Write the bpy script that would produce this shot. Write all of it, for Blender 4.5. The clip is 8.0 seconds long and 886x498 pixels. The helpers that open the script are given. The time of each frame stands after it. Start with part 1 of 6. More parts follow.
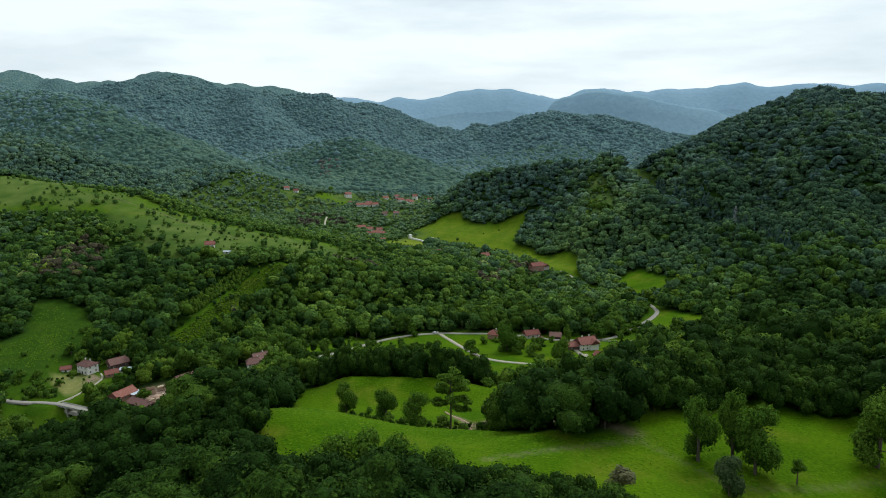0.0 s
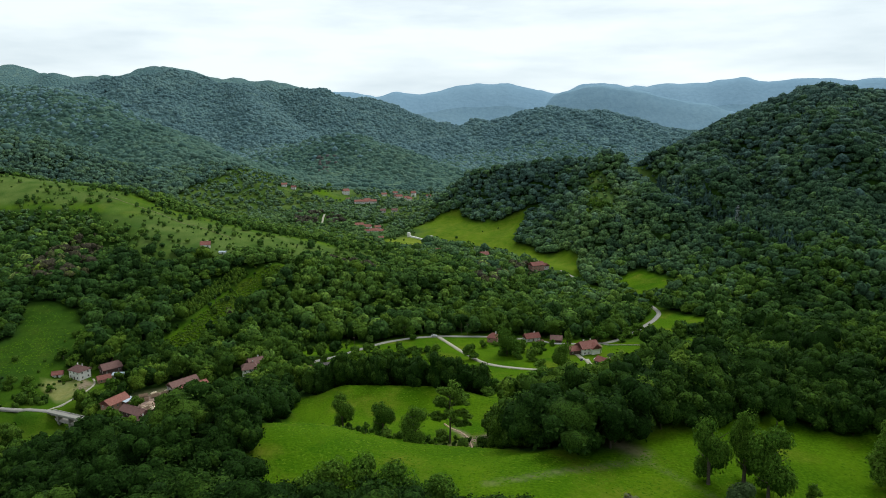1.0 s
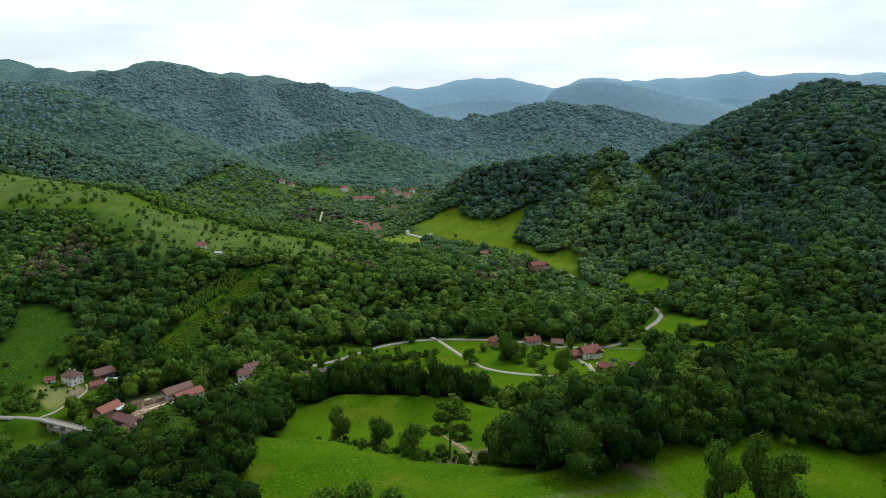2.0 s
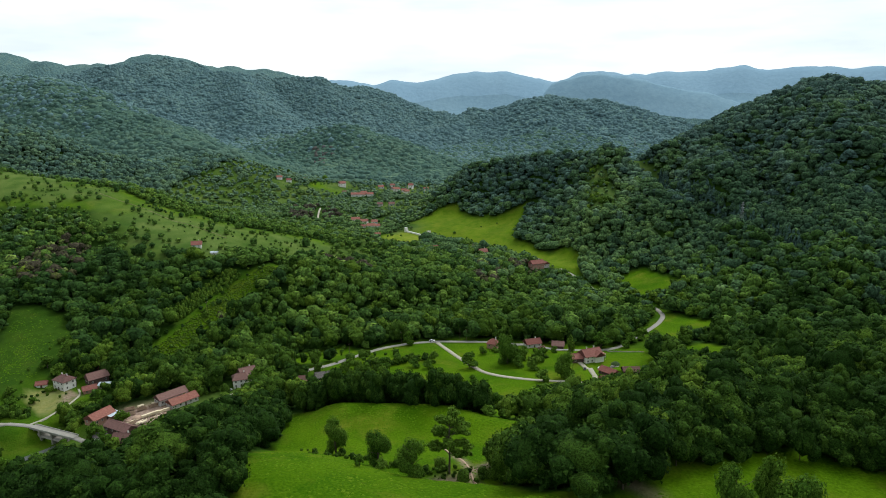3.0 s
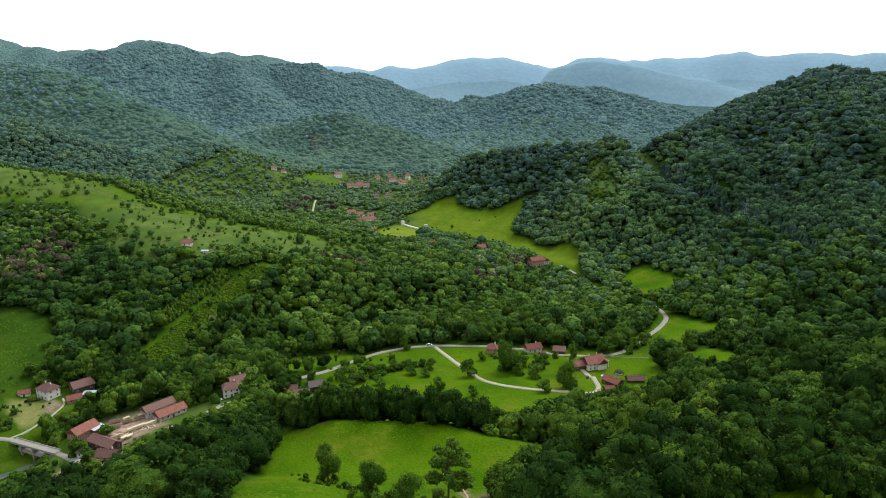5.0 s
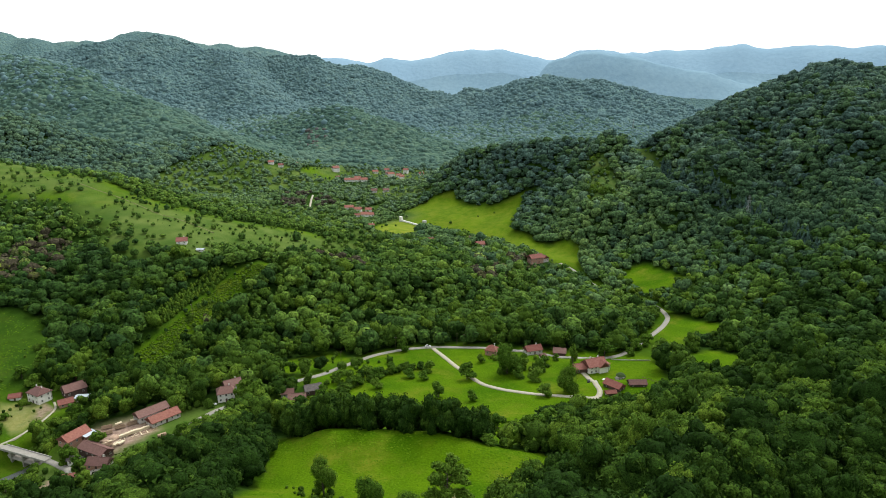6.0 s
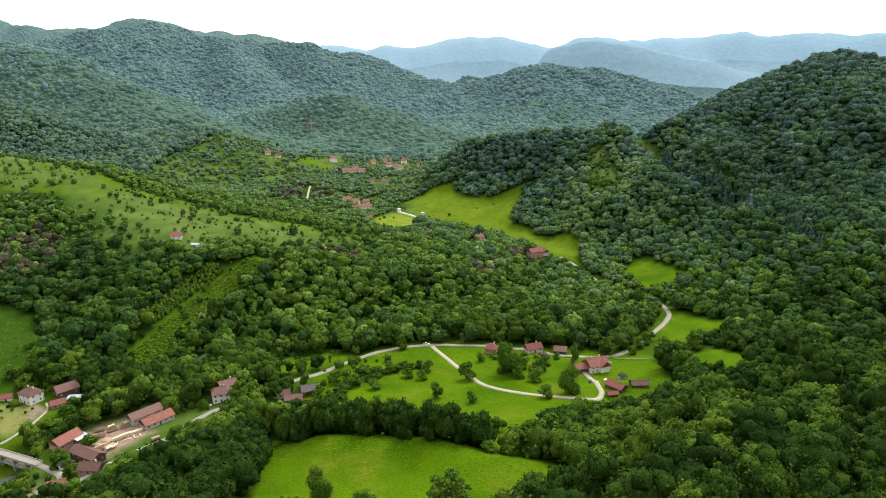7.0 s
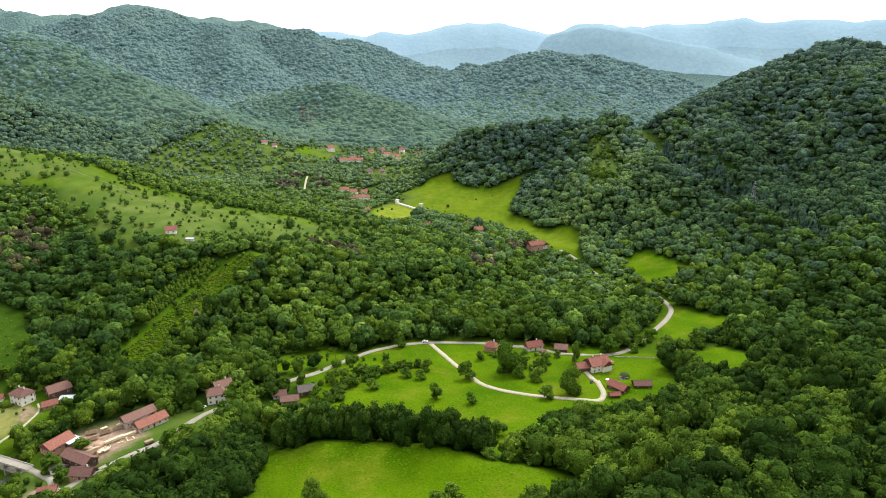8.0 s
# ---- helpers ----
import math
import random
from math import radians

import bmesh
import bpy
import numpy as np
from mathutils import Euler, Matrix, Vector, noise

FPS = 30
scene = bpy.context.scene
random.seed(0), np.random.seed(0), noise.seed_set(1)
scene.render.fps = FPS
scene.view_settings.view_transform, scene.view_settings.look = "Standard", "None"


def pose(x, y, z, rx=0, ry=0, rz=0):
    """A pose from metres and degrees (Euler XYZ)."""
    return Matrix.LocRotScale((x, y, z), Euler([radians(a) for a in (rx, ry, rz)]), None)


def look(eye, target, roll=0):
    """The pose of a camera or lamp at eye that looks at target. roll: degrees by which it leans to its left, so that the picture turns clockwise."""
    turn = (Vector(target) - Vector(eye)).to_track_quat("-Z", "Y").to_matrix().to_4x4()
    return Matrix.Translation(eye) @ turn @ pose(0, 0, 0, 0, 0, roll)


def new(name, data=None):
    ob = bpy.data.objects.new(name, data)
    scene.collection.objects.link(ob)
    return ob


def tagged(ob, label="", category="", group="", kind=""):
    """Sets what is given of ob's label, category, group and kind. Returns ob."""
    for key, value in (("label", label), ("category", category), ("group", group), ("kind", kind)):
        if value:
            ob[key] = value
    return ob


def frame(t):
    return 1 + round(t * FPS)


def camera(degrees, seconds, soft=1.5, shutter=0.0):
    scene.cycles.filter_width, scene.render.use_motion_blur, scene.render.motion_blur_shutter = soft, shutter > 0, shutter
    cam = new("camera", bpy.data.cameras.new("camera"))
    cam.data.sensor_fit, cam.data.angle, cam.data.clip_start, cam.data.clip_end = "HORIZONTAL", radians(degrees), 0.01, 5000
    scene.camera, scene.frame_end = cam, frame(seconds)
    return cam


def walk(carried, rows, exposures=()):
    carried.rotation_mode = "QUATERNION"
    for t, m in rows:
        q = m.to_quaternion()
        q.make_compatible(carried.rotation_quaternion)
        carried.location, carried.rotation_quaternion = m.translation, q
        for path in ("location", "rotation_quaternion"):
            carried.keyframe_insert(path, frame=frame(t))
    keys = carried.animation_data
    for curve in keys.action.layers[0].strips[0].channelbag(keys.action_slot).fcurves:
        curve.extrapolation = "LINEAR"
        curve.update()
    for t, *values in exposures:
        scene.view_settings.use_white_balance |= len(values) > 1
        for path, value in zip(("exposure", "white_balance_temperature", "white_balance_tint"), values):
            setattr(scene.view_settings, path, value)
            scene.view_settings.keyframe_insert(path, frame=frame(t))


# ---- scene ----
cam = camera(67.84, 8.0, soft=0.98)
PATH = [
    (0.0, 0.00, 0.00, 164.00, 78.80, 0.00, -0.00),
    (0.5, -0.09, 4.84, 165.93, 78.56, -0.00, -0.06),
    (1.0, -0.19, 9.59, 167.83, 78.31, -0.01, -0.12),
    (1.5, -0.28, 14.27, 169.71, 78.08, -0.00, -0.17),
    (3.0, -0.55, 28.01, 175.22, 77.26, -0.00, -0.34),
    (3.5, -0.64, 32.53, 177.03, 76.96, -0.01, -0.40),
    (4.0, -0.73, 37.04, 178.84, 76.66, -0.01, -0.46),
    (4.5, -0.84, 41.55, 180.64, 76.35, -0.04, -0.52),
    (6.0, -1.19, 55.26, 186.01, 75.36, -0.15, -0.73),
    (6.5, -1.31, 59.93, 187.83, 74.87, -0.17, -0.80),
    (7.0, -1.45, 64.67, 189.64, 74.32, -0.19, -0.87),
    (7.5, -1.61, 69.49, 191.47, 73.76, -0.19, -0.94),
    (8.0, -1.77, 74.41, 193.31, 73.20, -0.21, -1.02),
]
EXPOSURES = [(0.0, -0.63, 6100, 4), (1.5, -0.58, 6120, 4), (3.5, -0.37, 6220, 5), (4.5, -0.24, 6300, 6), (6.5, 0.11, 6600, 8), (8.0, 0.43, 6950, 10)]
walk(cam, [(t, pose(x, y, z, rx, ry, rz)) for t, x, y, z, rx, ry, rz in PATH], EXPOSURES)

# ---- sky and sun: a bright overcast day ----
SUN_UP, SUN_TURN = radians(52), radians(30)
world = bpy.data.worlds.new("overcast_sky")
scene.world = world
world.use_nodes = True
wn, wl = world.node_tree.nodes, world.node_tree.links
wn.clear()
sky = wn.new("ShaderNodeTexSky")
sky.sky_type, sky.sun_disc = "NISHITA", False
sky.sun_elevation, sky.sun_rotation = SUN_UP, SUN_TURN
sky.air_density, sky.dust_density, sky.ozone_density = 1.0, 2.0, 1.0
sky_level = wn.new("ShaderNodeVectorMath")
sky_level.operation = "SCALE"
sky_level.inputs["Scale"].default_value = 0.10
coord = wn.new("ShaderNodeTexCoord")
stretch = wn.new("ShaderNodeMapping")
stretch.inputs["Scale"].default_value = (1.2, 1.2, 7.0)
streaks = wn.new("ShaderNodeTexNoise")
streaks.inputs["Scale"].default_value, streaks.inputs["Detail"].default_value = 2.2, 7.0
streaks.inputs["Roughness"].default_value = 0.55
cloud = wn.new("ShaderNodeValToRGB")
cloud.color_ramp.elements[0].position, cloud.color_ramp.elements[0].color = 0.32, (1.22, 1.31, 1.38, 1)
cloud.color_ramp.elements[1].position, cloud.color_ramp.elements[1].color = 0.55, (1.64, 1.68, 1.69, 1)
veil = wn.new("ShaderNodeMix")
veil.data_type = "RGBA"
thin = wn.new("ShaderNodeSeparateXYZ")
cover = wn.new("ShaderNodeMapRange")
cover.inputs["From Min"].default_value, cover.inputs["From Max"].default_value = 0.12, 0.8
cover.inputs["To Min"].default_value, cover.inputs["To Max"].default_value = 0.92, 0.75
to_sun, glow, lit = wn.new("ShaderNodeVectorMath"), wn.new("ShaderNodeMapRange"), wn.new("ShaderNodeVectorMath")
to_sun.operation, lit.operation, glow.interpolation_type = "DOT_PRODUCT", "SCALE", "SMOOTHSTEP"
to_sun.inputs[1].default_value = (math.sin(SUN_TURN) * math.cos(SUN_UP), math.cos(SUN_TURN) * math.cos(SUN_UP), math.sin(SUN_UP))
glow.inputs["From Min"].default_value, glow.inputs["From Max"].default_value = -0.7, 0.5
glow.inputs["To Min"].default_value, glow.inputs["To Max"].default_value = 0.36, 1.0
back = wn.new("ShaderNodeBackground")
back.inputs["Strength"].default_value = 1.0
world_out = wn.new("ShaderNodeOutputWorld")
wl.new(sky.outputs["Color"], sky_level.inputs[0])
wl.new(coord.outputs["Generated"], stretch.inputs["Vector"])
wl.new(stretch.outputs["Vector"], streaks.inputs["Vector"])
wl.new(streaks.outputs["Fac"], cloud.inputs["Fac"])
wl.new(sky_level.outputs["Vector"], veil.inputs["A"])
wl.new(cloud.outputs["Color"], veil.inputs["B"])
wl.new(coord.outputs["Generated"], thin.inputs["Vector"])
wl.new(thin.outputs["Z"], cover.inputs["Value"])
wl.new(cover.outputs["Result"], veil.inputs["Factor"])
wl.new(coord.outputs["Generated"], to_sun.inputs[0])
wl.new(to_sun.outputs["Value"], glow.inputs["Value"])
wl.new(veil.outputs["Result"], lit.inputs[0])
wl.new(glow.outputs["Result"], lit.inputs["Scale"])
wl.new(lit.outputs["Vector"], back.inputs["Color"])
wl.new(back.outputs["Background"], world_out.inputs["Surface"])
sun = new("sun", bpy.data.lights.new("sun", "SUN"))
sun.data.energy, sun.data.angle, sun.data.color = 3.0, radians(26), (1.0, 0.96, 0.90)
sun.matrix_world = look((0, 0, 0), (-math.sin(SUN_TURN) * math.cos(SUN_UP), -math.cos(SUN_TURN) * math.cos(SUN_UP), -math.sin(SUN_UP)))


# ---- materials ----
def material(name, colours, scale=1.0, rough=0.8, bump=0.3, fine=8.0, metal=0.0, attribute="", island=0.0, random_object=0.0, through_light=0.0, detail=6.0, coord_scale=(1, 1, 1), mottle=0.0, shine=0.25):
    """A noise-driven surface: a ramp of colours, broken up at two scales, with fine relief.
    attribute: a value on the mesh that moves the ramp; island, random_object: share of each piece's own random value.
    mottle: leaf-sized light and dark flecks of that many per metre."""
    m = bpy.data.materials.new(name)
    m.use_nodes = True
    n, l = m.node_tree.nodes, m.node_tree.links
    n.clear()
    out, bsdf = n.new("ShaderNodeOutputMaterial"), n.new("ShaderNodeBsdfPrincipled")
    tc, mp = n.new("ShaderNodeTexCoord"), n.new("ShaderNodeMapping")
    mp.inputs["Scale"].default_value = coord_scale
    geo = n.new("ShaderNodeNewGeometry")
    l.new(geo.outputs["Position"], mp.inputs["Vector"])
    big, small = n.new("ShaderNodeTexNoise"), n.new("ShaderNodeTexNoise")
    big.inputs["Scale"].default_value, big.inputs["Detail"].default_value = scale, detail
    small.inputs["Scale"].default_value, small.inputs["Detail"].default_value = scale * fine, 4.0
    for t in (big, small):
        l.new(mp.outputs["Vector"], t.inputs["Vector"])
    mix = n.new("ShaderNodeMath")
    mix.operation = "MULTIPLY_ADD"
    mix.inputs[1].default_value = 0.45
    l.new(small.outputs["Fac"], mix.inputs[0])
    half = n.new("ShaderNodeMath")
    half.operation = "MULTIPLY"
    half.inputs[1].default_value = 0.55
    l.new(big.outputs["Fac"], half.inputs[0])
    l.new(half.outputs[0], mix.inputs[2])
    value = mix.outputs[0]

    def blend(value, source, share):
        node = n.new("ShaderNodeMix")
        node.inputs["Factor"].default_value = share
        l.new(value, node.inputs["A"])
        l.new(source, node.inputs["B"])
        return node.outputs["Result"]
    if attribute:
        at = n.new("ShaderNodeAttribute")
        at.attribute_name = attribute
        value = blend(value, at.outputs["Fac"], 0.72)
    if island:
        value = blend(value, geo.outputs["Random Per Island"], island)
    if random_object:
        info = n.new("ShaderNodeObjectInfo")
        value = blend(value, info.outputs["Random"], random_object)
    ramp = n.new("ShaderNodeValToRGB")
    while len(ramp.color_ramp.elements) < len(colours):
        ramp.color_ramp.elements.new(0.5)
    for e, (at_, c) in zip(ramp.color_ramp.elements, colours):
        e.position, e.color = at_, (*c, 1)
    l.new(value, ramp.inputs["Fac"])
    colour = ramp.outputs["Color"]
    if mottle:
        fleck, spread, dapple = n.new("ShaderNodeTexNoise"), n.new("ShaderNodeMapRange"), n.new("ShaderNodeVectorMath")
        fleck.inputs["Scale"].default_value, fleck.inputs["Detail"].default_value, fleck.inputs["Roughness"].default_value = mottle, 3.0, 0.7
        spread.inputs["From Min"].default_value, spread.inputs["From Max"].default_value = 0.36, 0.64
        spread.inputs["To Min"].default_value, spread.inputs["To Max"].default_value = 0.35, 1.65
        dapple.operation = "SCALE"
        l.new(mp.outputs["Vector"], fleck.inputs["Vector"])
        l.new(fleck.outputs["Fac"], spread.inputs["Value"])
        l.new(colour, dapple.inputs[0])
        l.new(spread.outputs["Result"], dapple.inputs["Scale"])
        colour = dapple.outputs["Vector"]
        b = n.new("ShaderNodeBump")
        b.inputs["Strength"].default_value, b.inputs["Distance"].default_value = 1.0, 0.5 / mottle
        l.new(fleck.outputs["Fac"], b.inputs["Height"])
        l.new(b.outputs["Normal"], bsdf.inputs["Normal"])
    l.new(colour, bsdf.inputs["Base Color"])
    bsdf.inputs["Roughness"].default_value, bsdf.inputs["Metallic"].default_value = rough, metal
    bsdf.inputs["Specular IOR Level"].default_value = shine
    if bump:
        b = n.new("ShaderNodeBump")
        b.inputs["Strength"].default_value, b.inputs["Distance"].default_value = bump, 0.4 / max(scale * fine, 0.01)
        l.new(small.outputs["Fac"], b.inputs["Height"])
        l.new(b.outputs["Normal"], bsdf.inputs["Normal"])
    surface = bsdf.outputs["BSDF"]
    if through_light:
        tr, add = n.new("ShaderNodeBsdfTranslucent"), n.new("ShaderNodeMixShader")
        add.inputs[0].default_value = through_light
        l.new(colour, tr.inputs["Color"])
        l.new(surface, add.inputs[1])
        l.new(tr.outputs["BSDF"], add.inputs[2])
        surface = add.outputs["Shader"]
    l.new(surface, out.inputs["Surface"])
    return m


LEAF_RAMP = [(0.0, (0.004, 0.014, 0.003)), (0.35, (0.020, 0.047, 0.007)), (0.6, (0.056, 0.104, 0.012)), (0.82, (0.119, 0.182, 0.019)), (0.93, (0.142, 0.203, 0.024)), (1.0, (0.067, 0.068, 0.030))]
leaf_mat = material("leaves", LEAF_RAMP, 0.35, 0.75, 0.0, 6.0, attribute="tint", island=0.2, through_light=0.10, mottle=1.7, shine=0.02)
CROWN_RAMP = [(0.0, (0.009, 0.025, 0.009)), (0.35, (0.029, 0.063, 0.014)), (0.6, (0.063, 0.117, 0.020)), (0.82, (0.118, 0.186, 0.028)), (0.93, (0.147, 0.210, 0.048)), (1.0, (0.053, 0.047, 0.030))]
crown_mat = material("crown_foliage", CROWN_RAMP, 0.3, 0.8, 0.0, 6.0, attribute="tint", island=0.25, mottle=0.5, shine=0.02)
tree_leaf_mat = material("tree_leaves", [(0.0, (0.018, 0.052, 0.008)), (0.3, (0.048, 0.108, 0.013)), (0.55, (0.088, 0.165, 0.018)), (0.9, (0.14, 0.215, 0.03))], 0.35, 0.75, 0.0, 6.0, island=0.35, random_object=0.25, through_light=0.32, mottle=1.7, shine=0.02)
# air haze put into the leaf colour: slight here, stronger on the hills
THIN_HAZE_RAMP = [(0.0, (0.017, 0.038, 0.026)), (0.35, (0.039, 0.077, 0.037)), (0.6, (0.071, 0.127, 0.045)), (0.82, (0.120, 0.185, 0.053)), (0.93, (0.143, 0.200, 0.060)), (1.0, (0.053, 0.048, 0.035))]
thin_haze_mat = material("thin_haze_foliage", THIN_HAZE_RAMP, 0.25, 0.8, 0.0, 6.0, attribute="tint", island=0.22, mottle=0.45, shine=0.02)
HAZY_HILL_RAMP = [(0.0, (0.029, 0.056, 0.055)), (0.35, (0.053, 0.096, 0.074)), (0.6, (0.084, 0.140, 0.080)), (0.82, (0.122, 0.184, 0.080)), (0.93, (0.137, 0.185, 0.066)), (1.0, (0.053, 0.050, 0.036))]
hazy_hill_mat = material("hazy_hill_foliage", HAZY_HILL_RAMP, 0.2, 0.8, 0.0, 6.0, attribute="tint", island=0.18, mottle=0.4, shine=0.02)
tuft_mat = material("rough_grass_tufts", [(0.3, (0.040, 0.105, 0.002)), (0.55, (0.074, 0.145, 0.004)), (0.8, (0.12, 0.175, 0.012))], 0.08, 0.95, 0.0, 6.0, island=0.35, shine=0.03)
# still more haze painted into the leaves, bluer and paler with distance
HAZY_FOOTHILL_RAMP = [(0.0, (0.041, 0.082, 0.073)), (0.45, (0.070, 0.127, 0.104)), (0.75, (0.106, 0.170, 0.124)), (0.93, (0.136, 0.193, 0.132)), (1.0, (0.090, 0.088, 0.082))]
hazy_foothill_mat = material("hazy_foothill_foliage", HAZY_FOOTHILL_RAMP, 0.06, 0.85, 0.0, 8.0, attribute="tint", shine=0.02)
HAZY_MOUNTAIN_RAMP = [(0.0, (0.084, 0.144, 0.162)), (0.45, (0.110, 0.183, 0.191)), (0.75, (0.141, 0.216, 0.205)), (0.93, (0.165, 0.229, 0.202)), (1.0, (0.099, 0.098, 0.104))]
hazy_mountain_mat = material("hazy_mountain_foliage", HAZY_MOUNTAIN_RAMP, 0.045, 0.85, 0.0, 8.0, attribute="tint", shine=0.02)
bark_mat = material("bark", [(0.3, (0.05, 0.04, 0.03)), (0.7, (0.14, 0.115, 0.09))], 3.0, 0.9, 0.6)
road_mat = material("pale_worn_asphalt", [(0.3, (0.20, 0.19, 0.165)), (0.7, (0.32, 0.30, 0.265))], 0.4, 0.85, 0.2)
gravel_mat = material("limestone_gravel", [(0.3, (0.26, 0.24, 0.18)), (0.7, (0.42, 0.39, 0.31))], 0.7, 0.9, 0.4)
track_mat = material("trodden_grass_track", [(0.3, (0.13, 0.13, 0.05)), (0.7, (0.22, 0.20, 0.10))], 0.3, 0.95, 0.3)
white_mat = material("white_limewash", [(0.3, (0.66, 0.64, 0.60)), (0.7, (0.82, 0.81, 0.78))], 0.6, 0.85, 0.15)
grey_wall_mat = material("weathered_grey_plaster", [(0.3, (0.40, 0.38, 0.36)), (0.7, (0.60, 0.58, 0.55))], 0.7, 0.9, 0.2)
brick_mat = material("rendered_brick", [(0.3, (0.30, 0.16, 0.12)), (0.7, (0.44, 0.27, 0.20))], 2.5, 0.9, 0.4)
dark_wood_mat = material("dark_weathered_boards", [(0.3, (0.06, 0.04, 0.035)), (0.7, (0.13, 0.085, 0.07))], 2.0, 0.9, 0.5, coord_scale=(1, 1, 0.2))
roof_red_mat = material("red_clay_tiles", [(0.25, (0.13, 0.043, 0.034)), (0.5, (0.20, 0.075, 0.060)), (0.75, (0.29, 0.135, 0.11))], 0.9, 0.85, 0.7, 5.0, random_object=0.2)
roof_orange_mat = material("new_orange_clay_tiles", [(0.25, (0.17, 0.062, 0.046)), (0.5, (0.25, 0.10, 0.076)), (0.75, (0.33, 0.16, 0.125))], 0.9, 0.85, 0.6, 5.0)
roof_brown_mat = material("old_brown_clay_tiles", [(0.25, (0.09, 0.046, 0.042)), (0.5, (0.15, 0.080, 0.070)), (0.75, (0.22, 0.13, 0.11))], 0.9, 0.9, 0.8, 5.0, random_object=0.3)
roof_dark_mat = material("old_grey_stone_slabs", [(0.3, (0.07, 0.06, 0.06)), (0.7, (0.17, 0.15, 0.14))], 1.2, 0.9, 0.8)
glass_mat = material("dark_window_glass", [(0.3, (0.02, 0.025, 0.03)), (0.7, (0.05, 0.06, 0.07))], 0.5, 0.12, 0.0)
frame_mat = material("painted_window_frame", [(0.3, (0.42, 0.38, 0.34)), (0.7, (0.60, 0.57, 0.52))], 1.0, 0.7, 0.1)
sheet_mat = material("pale_blue_sheet_metal", [(0.3, (0.36, 0.41, 0.46)), (0.7, (0.52, 0.57, 0.62))], 0.6, 0.45, 0.1, metal=0.2)
lumber_mat = material("fresh_sawn_timber", [(0.3, (0.52, 0.40, 0.25)), (0.7, (0.74, 0.64, 0.46))], 1.5, 0.8, 0.3, island=0.4)
log_mat = material("peeled_logs", [(0.3, (0.22, 0.15, 0.10)), (0.7, (0.40, 0.29, 0.20))], 1.5, 0.9, 0.4, island=0.3)
sawdust_mat = material("sawdust_and_soil", [(0.3, (0.30, 0.20, 0.14)), (0.7, (0.48, 0.35, 0.26))], 0.5, 0.95, 0.4)
concrete_mat = material("stained_concrete", [(0.3, (0.24, 0.23, 0.20)), (0.7, (0.40, 0.385, 0.345))], 0.6, 0.9, 0.2)
stone_mat = material("rough_fieldstone", [(0.3, (0.18, 0.17, 0.15)), (0.7, (0.38, 0.36, 0.32))], 1.5, 0.95, 0.8)
white_car_mat = material("white_car_paint", [(0.3, (0.72, 0.72, 0.72)), (0.7, (0.80, 0.80, 0.80))], 0.5, 0.3, 0.0)
dark_car_mat = material("black_car_paint", [(0.3, (0.02, 0.02, 0.025)), (0.7, (0.03, 0.03, 0.035))], 0.5, 0.3, 0.0)
tyre_mat = material("tyre_rubber", [(0.3, (0.015, 0.015, 0.015)), (0.7, (0.03, 0.03, 0.03))], 3.0, 0.85, 0.2)
steel_mat = material("galvanised_steel", [(0.3, (0.28, 0.30, 0.31)), (0.7, (0.42, 0.44, 0.45))], 2.0, 0.5, 0.1, metal=0.6)
water_mat = material("shallow_river_water", [(0.35, (0.02, 0.026, 0.022)), (0.6, (0.05, 0.058, 0.05)), (0.78, (0.35, 0.37, 0.36))], 0.35, 0.3, 0.6)


# ---- the lie of the land ----
def ticks(x, y, seed):
    h = np.sin(x * 127.1 + y * 311.7 + seed * 74.7) * 43758.5453
    return h - np.floor(h)


def value_noise(x, y, seed=0):
    i, j = np.floor(x), np.floor(y)
    u, v = x - i, y - j
    u, v = u * u * (3 - 2 * u), v * v * (3 - 2 * v)
    low = ticks(i, j, seed) * (1 - u) + ticks(i + 1, j, seed) * u
    high = ticks(i, j + 1, seed) * (1 - u) + ticks(i + 1, j + 1, seed) * u
    return low * (1 - v) + high * v


def fbm(x, y, seed=0, octaves=4):
    total, size = 0.0, 0.5
    for k in range(octaves):
        total = total + size * (value_noise(x, y, seed + k) - 0.5)
        x, y, size = x * 2.03 + 17.3, y * 2.03 - 9.1, size * 0.5
    return total


